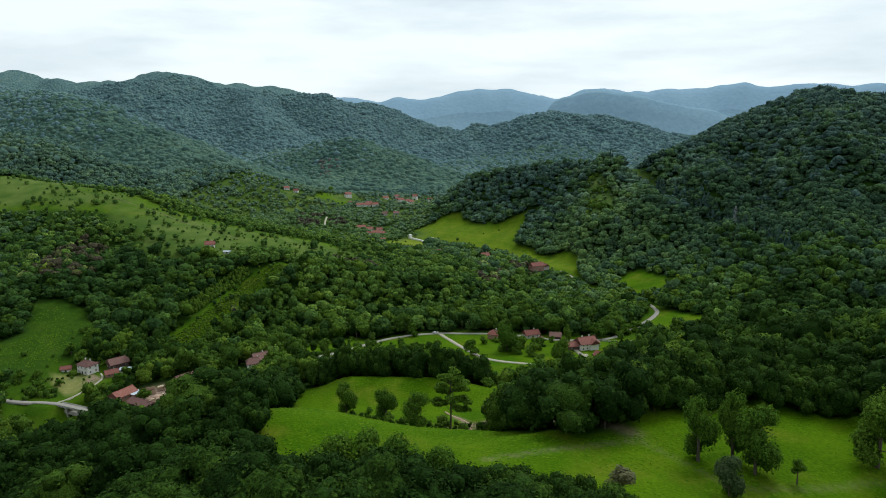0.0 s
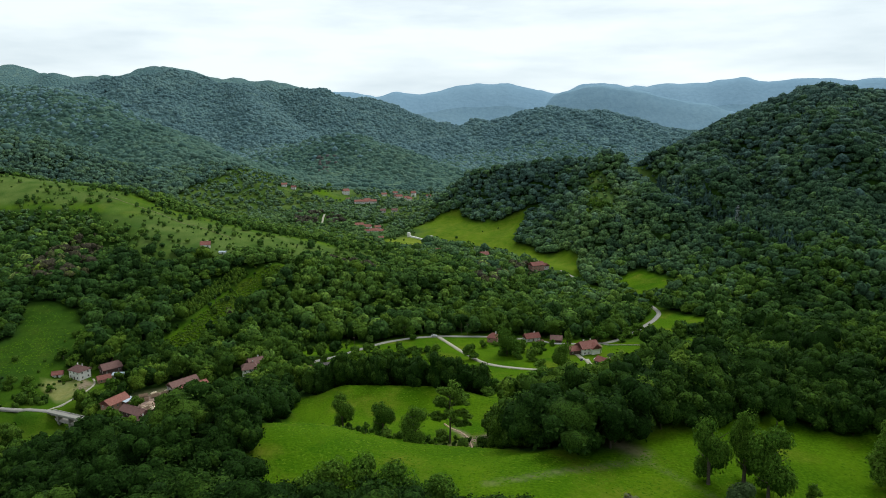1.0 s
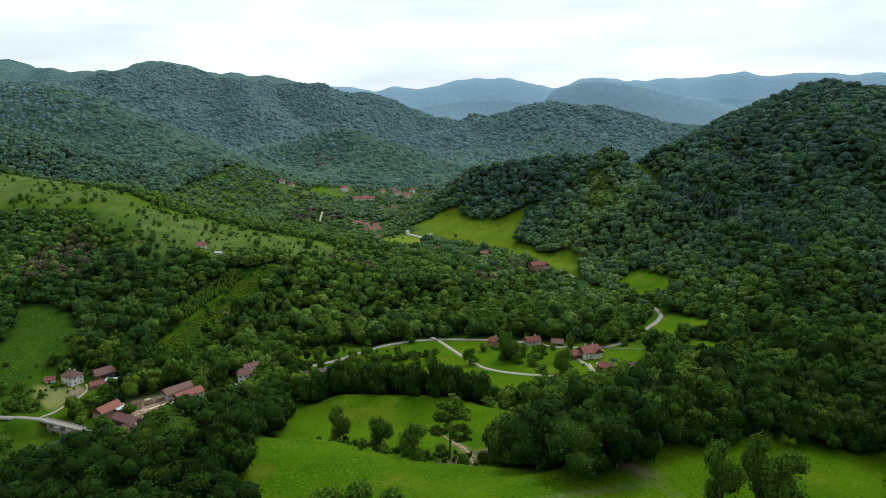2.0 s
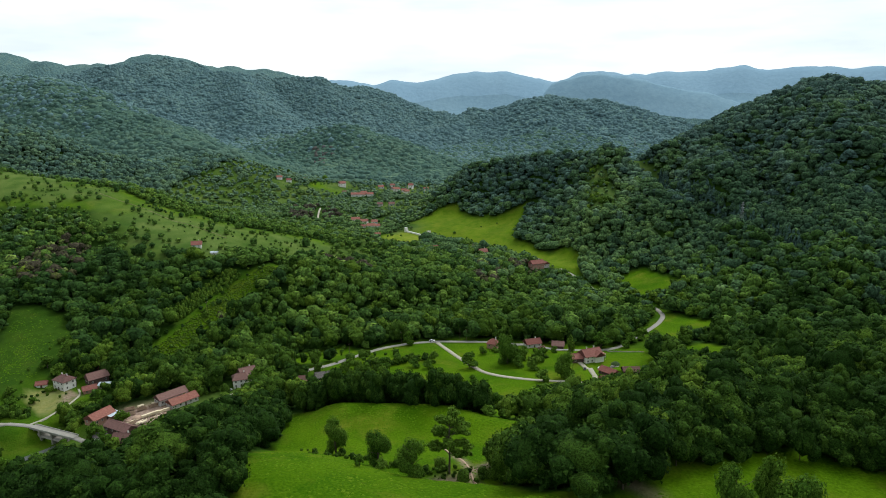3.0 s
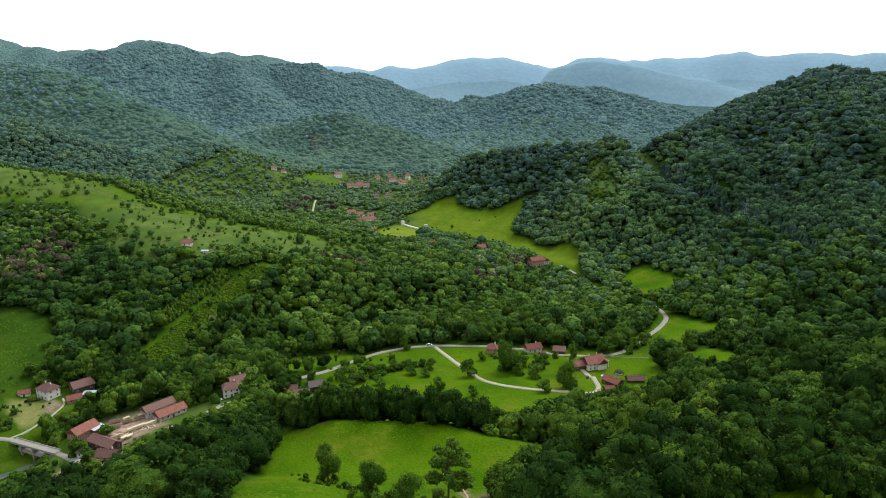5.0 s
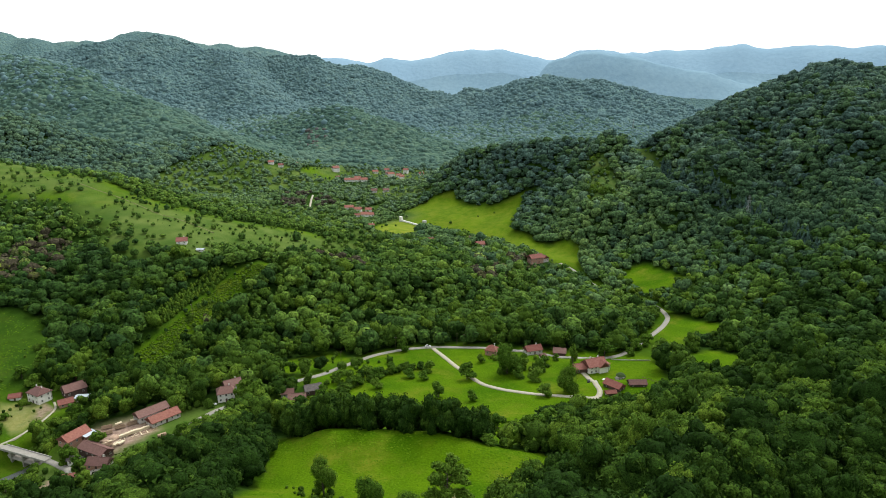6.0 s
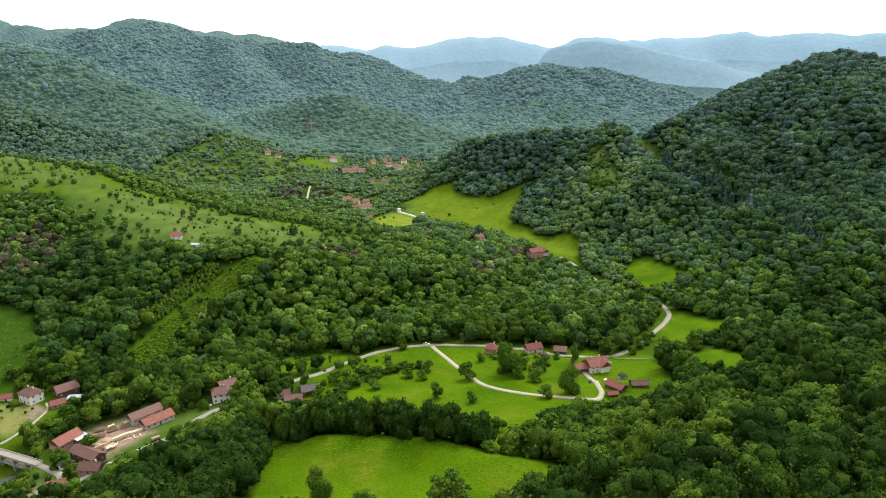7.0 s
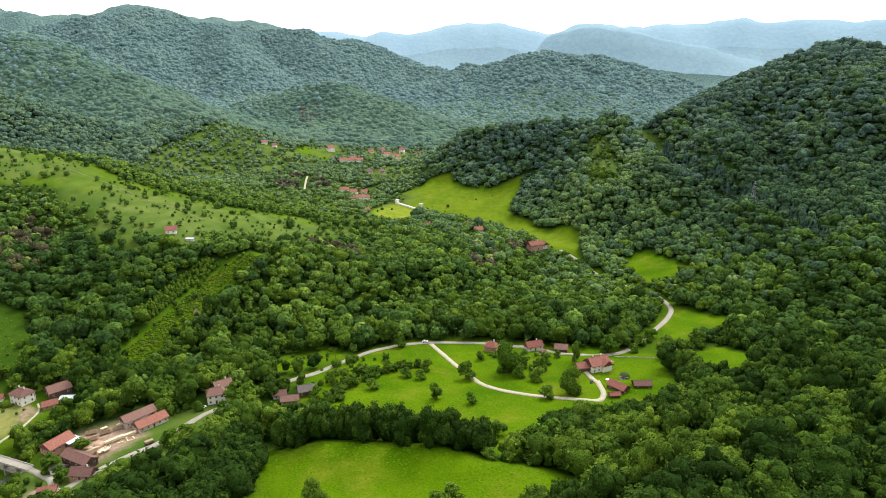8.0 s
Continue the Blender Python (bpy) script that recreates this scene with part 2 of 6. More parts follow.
# crest lines: x, y, height of the crest over the valley floor, half width of the slope
RIDGES = {
    # first node: unseen hill added at the back to block low sky light
    "near_spur": [(0, -430, 230, 260), (0, -200, 107, 200), (13, 0, 91, 173), (13, 93, 85, 215), (20, 160, 76, 107), (13, 200, 63, 80), (0, 233, 55, 53)],
    "knoll": [(-13, 200, 60, 66), (-53, 213, 66, 75), (-73, 251, 45, 33)],
    "knoll_edge": [(-80, 235, 52, 22), (-90, 262, 46, 29), (-92, 298, 34, 24), (-98, 326, 18, 20)],
    "knoll_west": [(-75, 215, 54, 47), (-127, 206, 47, 58), (-180, 205, 31, 46)],
    "mound": [(-80, 333, 17, 35), (-47, 317, 39, 32), (0, 309, 41, 33), (48, 285, 32, 29), (83, 229, 71, 211)],
    "right_spur": [(440, 0, 127, 160), (307, 160, 121, 217), (187, 273, 64, 89), (200, 367, 50, 65), (253, 467, 12, 65)],
    "bank": [(97, 240, 48, 34), (98, 292, 46, 32)],
    "bank_east": [(187, 273, 59, 50), (140, 276, 47, 46), (98, 294, 57, 29)],
    "right_hill": [(747, 987, 193, 200), (615, 980, 200, 190), (548, 984, 179, 173), (496, 1000, 179, 222), (440, 985, 150, 100), (385, 955, 120, 80), (327, 947, 124, 84), (270, 945, 93, 70), (235, 955, 111, 87), (198, 992, 101, 64), (155, 1043, 95, 71), (100, 1110, 83, 60), (55, 1130, 69, 60), (20, 1150, 30, 50)],
    "mid_spur": [(270, 945, 94, 53), (275, 880, 82, 68), (268, 820, 80, 57), (268, 760, 66, 47), (262, 715, 34, 27)],
    "nose": [(235, 955, 106, 75), (208, 880, 72, 55), (192, 800, 53, 41), (165, 772, 11, 38)],
    "ledge": [(400, 945, 126, 70), (348, 850, 111, 83), (336, 790, 104, 68), (330, 735, 71, 51), (316, 690, 64, 48), (300, 640, 42, 31)],
    "mast_spur": [(548, 984, 208, 184), (500, 870, 181, 115), (460, 780, 149, 107), (420, 715, 99, 98), (370, 640, 78, 94), (320, 590, 37, 60)],
    "east_spur": [(827, 747, 187, 200), (640, 640, 107, 133), (453, 560, 61, 93), (345, 555, 46, 74)],
    "left_hill": [(-27, 633, 3, 53), (-80, 611, 30, 57), (-147, 600, 39, 65), (-221, 627, 51, 93), (-285, 700, 60, 191), (-400, 787, 85, 176), (-600, 853, 104, 160), (-853, 933, 140, 200)],
    "river_bump": [(-40, 606, 23, 26), (30, 640, 13, 22)],
    "front_left": [(-1472, 2000, 300, 333), (-1201, 1933, 241, 309), (-968, 1813, 217, 280), (-879, 1773, 191, 240), (-735, 1667, 152, 221), (-541, 1493, 93, 185), (-376, 1333, 44, 157)],
    "left_shoulder": [(-1333, 1333, 200, 267), (-1013, 1227, 167, 213), (-749, 1245, 129, 175), (-587, 1280, 67, 152)],
    "cone": [(-693, 2267, 20, 268), (-533, 2160, 45, 230), (-451, 2027, 70, 190), (-340, 1933, 97, 165), (-236, 1867, 112, 160), (-139, 1800, 88, 150), (-48, 1733, 45, 133), (23, 1667, 16, 107)],
    "buttress": [(-1049, 3467, 330, 464), (-860, 3000, 262, 240), (-690, 2600, 165, 210), (-570, 2350, 85, 190)],
    "back_left": [(-2533, 3467, 387, 533), (-2163, 3467, 372, 533), (-1959, 3467, 335, 507), (-1660, 3400, 337, 507), (-1396, 3387, 373, 793), (-1221, 3400, 343, 467), (-1049, 3467, 337, 464), (-843, 3533, 313, 424), (-607, 3333, 267, 373), (-436, 3267, 239, 509), (-272, 3200, 161, 320), (-84, 3067, 125, 293), (65, 3000, 115, 267)],
    "mid_hill": [(-28, 2533, 47, 200), (79, 2640, 91, 207), (200, 2800, 136, 257), (352, 2733, 169, 269), (463, 2667, 184, 368), (621, 2640, 167, 251), (765, 2600, 132, 283), (913, 2467, 75, 227), (1033, 2400, 37, 200)],
    "far_range": [(-1668, 4448, 297, 467), (-818, 4679, 314, 373), (-668, 4703, 331, 308), (-459, 4728, 293, 299), (-324, 4739, 330, 308), (-149, 4748, 314, 308), (182, 4747, 372, 317), (464, 4727, 388, 308), (788, 4684, 314, 299), (998, 4644, 372, 308), (1267, 4578, 346, 308), (1471, 4516, 374, 308), (1750, 4416, 374, 327), (1934, 4339, 393, 327), (2054, 4283, 373, 327), (2276, 4169, 387, 327), (2459, 4064, 366, 327), (2836, 3811, 390, 373)],
    "blue_spur": [(748, 4306, 317, 170), (919, 4273, 366, 170), (1144, 4218, 344, 170), (1309, 4169, 293, 170), (1449, 4122, 269, 170), (1585, 4071, 239, 170), (1717, 4016, 203, 170), (1831, 3965, 165, 170), (1943, 3911, 105, 170)],
}
FLOOR, RIVER_CUT = -8.8, 10.9
RIVER = [(-440, 150), (-330, 225), (-260, 300), (-212, 350), (-206, 385), (-204, 425), (-180, 462), (-127, 496), (-40, 557), (47, 620), (147, 656), (180, 747), (80, 853), (-53, 967), (-120, 1107), (-187, 1333)]


GULLY = [(-64, 281), (-44, 266), (-26, 252), (-8, 240), (6, 233), (18, 229)]
# folds in the wooded hillside: line, depth, half width
RAVINES = [([(276, 930), (285, 870), (297, 810), (305, 765), (316, 715), (325, 660), (330, 610)], 14, 15), ([(395, 905), (385, 860), (382, 800), (380, 740), (376, 690), (350, 620)], 17, 20), ([(500, 900), (440, 840), (430, 760), (450, 690)], 9, 24), ([(216, 960), (182, 915), (158, 880), (140, 845)], 9, 20), ([(-330, 640), (-300, 570), (-270, 520)], 10, 25)]
# levelled plots: x, y, radius, height
PADS = [(-161, 379, 26, 1.2), (-180, 364, 17, 0.6), (-236, 369.5, 9, -3.3), (-190, 350, 9, -3.3), (-228, 384, 8, -4.2), (-225, 401, 8, -4.8), (-240, 424, 16, -5.0), (-222, 424, 14, -5.0), (-168, 343, 12, -1.0), (-140, 338, 20, 2.0), (-128, 362, 18, 3.0), (100, 436, 17, 6.9), (102, 401, 14, 11.0), (117, 407, 8, 11.6), (-124, 414, 12, 1.3), (-82, 413, 14, 1.5), (38, 478, 7, 0.5), (67, 478, 8, 1.0), (85, 475, 6, 1.0)]


def along(x, y, a, b):
    dx, dy = b[0] - a[0], b[1] - a[1]
    t = np.clip(((x - a[0]) * dx + (y - a[1]) * dy) / (dx * dx + dy * dy), 0, 1)
    return t, np.hypot(x - a[0] - t * dx, y - a[1] - t * dy)


def off_line(x, y, line):
    d = np.full(np.broadcast(x, y).shape, 1e9)
    for a, b in zip(line, line[1:]):
        d = np.minimum(d, along(x, y, a, b)[1])
    return d


def height(x, y):
    x, y = np.asarray(x, float), np.asarray(y, float)
    total = np.zeros(np.broadcast(x, y).shape)
    for nodes in RIDGES.values():
        v = np.zeros_like(total)
        for a, b in zip(nodes, nodes[1:]):
            t, d = along(x, y, a, b)
            v = np.maximum(v, (a[2] + t * (b[2] - a[2])) * np.exp(-(d / (a[3] + t * (b[3] - a[3]))) ** 1.8))
        total += np.exp(np.minimum(v / 12.0, 60)) - 1
    z = FLOOR + 12.0 * np.log1p(total) - RIVER_CUT * np.exp(-(off_line(x, y, RIVER) / 43) ** 2)
    z = z - 2.3 * np.exp(-(off_line(x, y, GULLY) / 11) ** 2) - 2.6 * np.exp(-(off_line(x, y, GULLY[-3:]) / 9) ** 2)
    for line, depth, wide in RAVINES:
        z = z - depth * np.exp(-(off_line(x, y, line) / wide) ** 2)
    for px_, py_, pr, pz in PADS:
        w = np.clip(1.6 - np.hypot(x - px_, y - py_) / pr, 0, 0.6) / 0.6
        w = w * w * (3 - 2 * w)
        z = z * (1 - w) + pz * w
    far = np.clip((np.hypot(x, y) - 950) / 1200, 0, 1)
    lift = np.clip((z + 6) / 120, 0, 1)
    gully = np.abs(fbm(x / 300 + 0.2 * y / 300, y / 560, 5, 4)) * 2 - 0.22
    return z + far * lift * 55 * gully + 0.5 * np.clip(1.4 - np.hypot(x, y) / 500, 0.1, 1) * fbm(x / 14, y / 14, 3, 3)


# ---- clearings, roads and yards, as outlines in plan ----
MEADOW = [(-58, 202), (-67, 253), (-67, 291), (-73, 328), (-53, 321), (-17, 316), (4, 309), (23, 305), (40, 304), (51, 293), (51, 272), (37, 261), (19, 253), (16, 237), (17, 216), (23, 200), (40, 193), (59, 193), (67, 203), (77, 215), (93, 220), (115, 220), (133, 216), (149, 203), (167, 173), (173, 127), (147, 93), (100, 112), (80, 122), (60, 128), (47, 134), (27, 141), (0, 147), (-13, 150), (-30, 155), (-44, 166), (-52, 182)]
FARM = [(-73, 424), (-73, 447), (-55, 465), (-20, 488), (36, 489), (64, 484), (100, 476), (140, 460), (131, 400), (117, 387), (96, 373), (80, 363), (65, 365), (48, 344), (40, 330), (29, 322), (24, 338), (0, 348), (-35, 354), (-58, 372), (-75, 395)]
GREEN_FIELD = [(-38, 974), (-28, 1004), (-38, 1041), (-21, 1050), (-6, 1069), (14, 1070), (27, 1067), (29, 1050), (39, 1029), (54, 1000), (81, 975), (100, 974), (114, 973), (126, 973), (116, 953), (103, 921), (95, 897), (98, 873), (113, 855), (123, 830), (131, 796), (142, 802), (153, 774), (159, 759), (151, 726), (130, 735), (114, 770), (101, 808), (84, 838), (66, 874), (45, 897), (16, 906), (-7, 931), (-19, 947)]
YELLOW_FIELD = [(-75, 870), (-63, 972), (-52, 992), (-21, 945), (-24, 854), (-47, 827), (-65, 844)]
HILL_MEADOW = [(-560, 867), (-463, 853), (-404, 816), (-335, 767), (-289, 753), (-257, 756), (-209, 733), (-169, 747), (-124, 763), (-131, 697), (-169, 679), (-200, 662), (-232, 660), (-281, 688), (-324, 712), (-380, 727), (-432, 732), (-560, 747)]
WEST_MEADOW = [(-345, 446), (-313, 457), (-307, 474), (-324, 500), (-332, 518), (-319, 525), (-296, 518), (-272, 491), (-260, 473), (-263, 457), (-264, 442), (-264, 429), (-275, 418), (-345, 413)]
EAST_FIELD = [(185, 696), (211, 697), (225, 648), (228, 633), (192, 624), (191, 651)]
BEND_FIELD = [(167, 517), (189, 547), (209, 533), (219, 517), (187, 503), (160, 483)]
DELL_FIELD = [(165, 457), (185, 464), (197, 445), (175, 417), (159, 435)]
VILLAGE_FIELD = [(-253, 1300), (-200, 1313), (-197, 1380), (-251, 1373)]
MILL_YARD = [(-189, 373), (-184, 381), (-172, 388), (-160, 386), (-151, 378), (-154, 370), (-162, 362), (-168, 356), (-174, 353), (-183, 359)]
WEST_YARD = [(-272, 384), (-240, 384), (-236, 398), (-228, 418), (-238, 436), (-258, 430), (-268, 420)]
GARDEN = [(-258, 407), (-255, 418), (-244, 420), (-234, 414), (-236, 405), (-229, 397), (-229, 388), (-234, 384), (-245, 396)]
BED = [(-236, 405), (-236, 416), (-228, 416), (-226, 406), (-229, 398)]
ORCHARD = [(-112, 455), (-84, 455), (-62, 474), (-72, 492), (-105, 480)]
PASTURE = [(-560, 720), (-420, 660), (-200, 600), (-60, 700), (-60, 900), (-20, 1000), (0, 1450), (-150, 1520), (-420, 1500), (-480, 1150), (-560, 980)]
OPEN_GROUND = [[(-262, 366), (-240, 392), (-232, 404), (-216, 404), (-216, 374), (-196, 360), (-172, 338), (-180, 316), (-205, 322), (-235, 343), (-262, 354)], [(125, 462), (150, 485), (178, 525), (190, 555), (207, 552), (196, 512), (168, 474), (140, 455)], [(165, 457), (185, 464), (199, 445), (172, 405), (150, 425)], [(-200, 345), (-150, 334), (-134, 350), (-113, 385), (-112, 396), (-138, 404), (-150, 400), (-163, 398), (-172, 390), (-190, 378)], [(-210, 352), (-180, 345), (-150, 335), (-165, 316), (-205, 318), (-218, 335)], [(-140, 395), (-116, 398), (-112, 412), (-128, 412)], [(-262, 405), (-228, 400), (-212, 415), (-210, 428), (-240, 432)]]
CLEARINGS = [MEADOW, FARM, GREEN_FIELD, YELLOW_FIELD, HILL_MEADOW, WEST_MEADOW, EAST_FIELD, BEND_FIELD, DELL_FIELD, VILLAGE_FIELD, ORCHARD, MILL_YARD, WEST_YARD]
MAIN_ROAD = [(-172, 333), (-154, 352), (-137, 369), (-129, 389), (-107, 417), (-85, 437), (-73, 446), (-58, 464), (-41, 481), (-21, 491), (-3, 494), (13, 493), (40, 489), (72, 476), (99, 463), (116, 463), (128, 470), (143, 488), (160, 510), (178, 535), (187, 556), (185, 587), (171, 627), (149, 707), (133, 731)]
FARM_LANE = [(-2, 491), (6, 472), (13, 455), (20, 439), (27, 423), (36, 413), (48, 405), (60, 399), (71, 395), (83, 391), (90, 392), (94, 400), (94, 409), (94, 419), (93, 428), (91, 436)]
BRIDGE_ROAD = [(-310, 384), (-265, 373), (-246, 370.5), (-229, 367.5), (-213, 361), (-197, 354), (-184, 346), (-172, 333), (-150, 318)]
WEST_LANE = [(-232, 368), (-229, 375), (-226, 388), (-225, 401), (-226, 412), (-231, 420)]
HILL_ROAD = [(-187, 1030), (-190, 1043), (-199, 1103), (-203, 1140)]
HILL_TRACK = [(-387, 767), (-327, 741), (-273, 707), (-213, 673)]
WEST_CUT = [(-146, 596), (-162, 576), (-177, 552), (-188, 513), (-200, 476)]
SAPLINGS = [(-180, 583), (-195, 559), (-206, 520)]
NOSE = [(204, 940), (216, 930), (227, 898), (233, 877), (215, 822), (190, 795), (180, 827), (194, 888)]
EAST_CUT = [(270, 960), (278, 932), (287, 905), (282, 860), (276, 815)]


def inside(x, y, outline):
    hit = np.zeros(np.broadcast(x, y).shape, bool)
    for (ax, ay), (bx, by) in zip(outline, outline[1:] + outline[:1]):
        if ay != by:
            hit ^= ((ay > y) != (by > y)) & (x < (bx - ax) * (y - ay) / (by - ay) + ax)
    return hit


def edge_off(x, y, outline):
    """Metres to an outline, minus inside it."""
    d = off_line(x, y, outline + outline[:1])
    return np.where(inside(x, y, outline), -d, d)


def mesh_object(name, verts, faces, mat, parent=None, smooth=False, values=None):
    """A mesh object from arrays: faces of one size; values: a number for each vertex, as tint."""
    verts, faces = np.asarray(verts, np.float32), np.asarray(faces, np.int32)
    me = bpy.data.meshes.new(name)
    me.vertices.add(len(verts))
    me.vertices.foreach_set("co", verts.ravel())
    k = faces.shape[1]
    me.loops.add(faces.size)
    me.loops.foreach_set("vertex_index", faces.ravel())
    me.polygons.add(len(faces))
    me.polygons.foreach_set("loop_start", np.arange(0, faces.size, k, dtype=np.int32))
    me.polygons.foreach_set("loop_total", np.full(len(faces), k, np.int32))
    if values is not None:
        me.attributes.new("tint", "FLOAT", "POINT").data.foreach_set("value", np.asarray(values, np.float32))
    me.update(calc_edges=True)
    me.shade_smooth() if smooth else me.shade_flat()
    me.materials.append(mat)
    ob = new(name, me)
    ob.parent = parent
    return ob


# ground: one sheet, finest where the camera looks
turns = np.concatenate([np.arange(-180, -44, 4.0), np.arange(-44, 44, 0.34), np.arange(44, 180, 4.0)])
reach = np.concatenate([[0.0, 8.0, 16.0, 26.0, 38.0, 50.0, 60.0], 70.0 * 1.0150 ** np.arange(290)])
reach = reach[reach < 4950]
tt, rr = np.meshgrid(np.radians(turns), reach)
gx, gy = rr * np.sin(tt), rr * np.cos(tt)
gz = height(gx, gy)
rows_, cols_ = gx.shape
idx = np.arange(rows_ * cols_).reshape(rows_, cols_)
nxt = np.roll(idx, -1, axis=1)
ground_faces = np.stack([idx[:-1], nxt[:-1], nxt[1:], idx[1:]], -1).reshape(-1, 4)
ground_faces = ground_faces[:, ::-1]


def soft_mask(x, y, outline, edge=2.0):
    return np.clip(0.5 - edge_off(x, y, outline) / (2 * edge), 0, 1)


wob_x, wob_y = gx + 6 * fbm(gx / 9, gy / 9, 21), gy + 6 * fbm(gx / 9, gy / 9, 31)
lush = np.zeros_like(gx)
for o in CLEARINGS[:11] + [WEST_YARD]:
    lush = np.maximum(lush, (0.22 if o is WEST_MEADOW else 0.4 if o is WEST_YARD else 1.0) * np.clip(0.5 - (edge_off(wob_x, wob_y, o) - 4) / 5, 0, 1))
rough_pasture = np.clip(0.45 + 4 * fbm(gx / 70, gy / 70, 61, 3), 0, 1) * soft_mask(wob_x, wob_y, PASTURE, 15)
lush = np.maximum.reduce([lush, 0.7 * rough_pasture, np.clip(1.6 - off_line(gx, gy, WEST_CUT) / 9, 0, 1), *[0.55 * soft_mask(wob_x, wob_y, o, 5) for o in OPEN_GROUND], *[0.6 * np.clip(1.9 - off_line(gx, gy, line) / 7, 0, 1) for line in (MAIN_ROAD, BRIDGE_ROAD, WEST_LANE)], 0.3 * np.clip(1.5 - off_line(gx, gy, EAST_CUT) / 9, 0, 1)])
straw = np.maximum.reduce([0.04 * rough_pasture, soft_mask(wob_x, wob_y, YELLOW_FIELD, 4), 0.4 * soft_mask(wob_x, wob_y, GREEN_FIELD, 10), 0.06 * soft_mask(wob_x, wob_y, HILL_MEADOW, 10), 0.8 * soft_mask(wob_x, wob_y, GARDEN, 1.5)])
earth = np.maximum.reduce([0.3 * soft_mask(wob_x, wob_y, GARDEN, 1.5), 0.25 * np.exp(-(off_line(gx, gy, [(12, 173), (23, 176), (36, 183), (50, 188), (61, 191)]) / 1.3) ** 2), 0.15 * np.exp(-(off_line(gx, gy, [(61, 191), (79, 163), (104, 166), (124, 171), (150, 160)]) / 1.2) ** 2), 0.8 * soft_mask(wob_x, wob_y, [(-189, 338), (-174, 333), (-169, 324), (-175, 318), (-187, 327)], 1.5), 0.8 * soft_mask(wob_x, wob_y, BED, 1), soft_mask(wob_x, wob_y, MILL_YARD, 3), np.exp(-(off_line(gx, gy, [(5, 235), (13, 245), (19, 248)]) / 2.2) ** 2), np.exp(-(np.hypot(gx - 2, gy - 234) / 5) ** 2), 0.75 * np.exp(-(off_line(gx, gy, [(5, 266), (8, 259), (10, 248), (11.5, 236), (14, 226)]) / 1.6) ** 2), 0.45 * np.exp(-(off_line(gx, gy, [(19, 250), (61, 195)]) / 3.0) ** 2)])
rough_grass = np.maximum.reduce([*[0.55 * soft_mask(wob_x, wob_y, o, 5) for o in OPEN_GROUND[3:6]], 0.9 * soft_mask(wob_x, wob_y, NOSE, 6), 0.6 * soft_mask(wob_x, wob_y, GARDEN, 1.5), np.clip(0.35 * soft_mask(wob_x, wob_y, HILL_MEADOW, 10) + 0.9 * rough_pasture, 0, 0.85), 0.9 * np.clip(1.5 - off_line(gx, gy, EAST_CUT) / 9, 0, 1)])
ground_mat = bpy.data.materials.new("grass_and_soil")
ground_mat.use_nodes = True


def build_ground_material(m):
    n, l = m.node_tree.nodes, m.node_tree.links
    bsdf = n["Principled BSDF"]
    bsdf.inputs["Roughness"].default_value, bsdf.inputs["Specular IOR Level"].default_value = 0.95, 0.02
    geo = n.new("ShaderNodeNewGeometry")

    def noise_ramp(scale, detail, colours, low=0.3, high=0.7):
        t, r = n.new("ShaderNodeTexNoise"), n.new("ShaderNodeValToRGB")
        t.inputs["Scale"].default_value, t.inputs["Detail"].default_value = scale, detail
        l.new(geo.outputs["Position"], t.inputs["Vector"])
        for e, p_, c in zip(r.color_ramp.elements, (low, high), colours):
            e.position, e.color = p_, (*c, 1)
        l.new(t.outputs["Fac"], r.inputs["Fac"])
        return r.outputs["Color"], t.outputs["Fac"]

    def mix(a, b, name=None, factor=None):
        node = n.new("ShaderNodeMix")
        node.data_type = "RGBA"
        l.new(a, node.inputs["A"])
        l.new(b, node.inputs["B"])
        if name:
            at = n.new("ShaderNodeAttribute")
            at.attribute_name = name
            l.new(at.outputs["Fac"], node.inputs["Factor"])
        else:
            l.new(factor, node.inputs["Factor"])
        return node.outputs["Result"]

    floor_c, _ = noise_ramp(0.15, 6, [(0.014, 0.038, 0.005), (0.027, 0.060, 0.008)])
    grass_a, _ = noise_ramp(0.03, 9, [(0.030, 0.088, 0.001), (0.090, 0.162, 0.003)], 0.38, 0.62)
    grass_b, fine = noise_ramp(1.1, 10, [(0.023, 0.066, 0.001), (0.084, 0.157, 0.004)], 0.32, 0.68)
    dry_c, _ = noise_ramp(0.4, 8, [(0.075, 0.115, 0.004), (0.15, 0.165, 0.018)])
    _, patch_fac = noise_ramp(0.07, 7, [(0, 0, 0), (1, 1, 1)])
    dry_ramp, _ = noise_ramp(0.055, 9, [(0, 0, 0), (0.75, 0.75, 0.75)], 0.52, 0.72)
    grass = mix(mix(grass_a, grass_b, factor=patch_fac), dry_c, factor=dry_ramp)
    straw_c, _ = noise_ramp(0.12, 8, [(0.095, 0.160, 0.010), (0.195, 0.220, 0.028)])
    earth_c, _ = noise_ramp(0.5, 7, [(0.18, 0.122, 0.095), (0.34, 0.25, 0.20)])
    c = mix(floor_c, grass, "lush")
    # dull rough grass, its blue raised to hold some haze of the pastures
    hazy_rough_c, _ = noise_ramp(0.05, 9, [(0.044, 0.090, 0.018), (0.115, 0.157, 0.042)])
    c = mix(c, hazy_rough_c, "rough_grass")
    c = mix(c, straw_c, "straw")
    c = mix(c, earth_c, "earth")
    l.new(c, bsdf.inputs["Base Color"])
    b = n.new("ShaderNodeBump")
    b.inputs["Strength"].default_value, b.inputs["Distance"].default_value = 0.9, 0.5
    l.new(fine, b.inputs["Height"])
    l.new(b.outputs["Normal"], bsdf.inputs["Normal"])


build_ground_material(ground_mat)
ground_verts = np.stack([gx, gy, gz], -1).reshape(-1, 3)
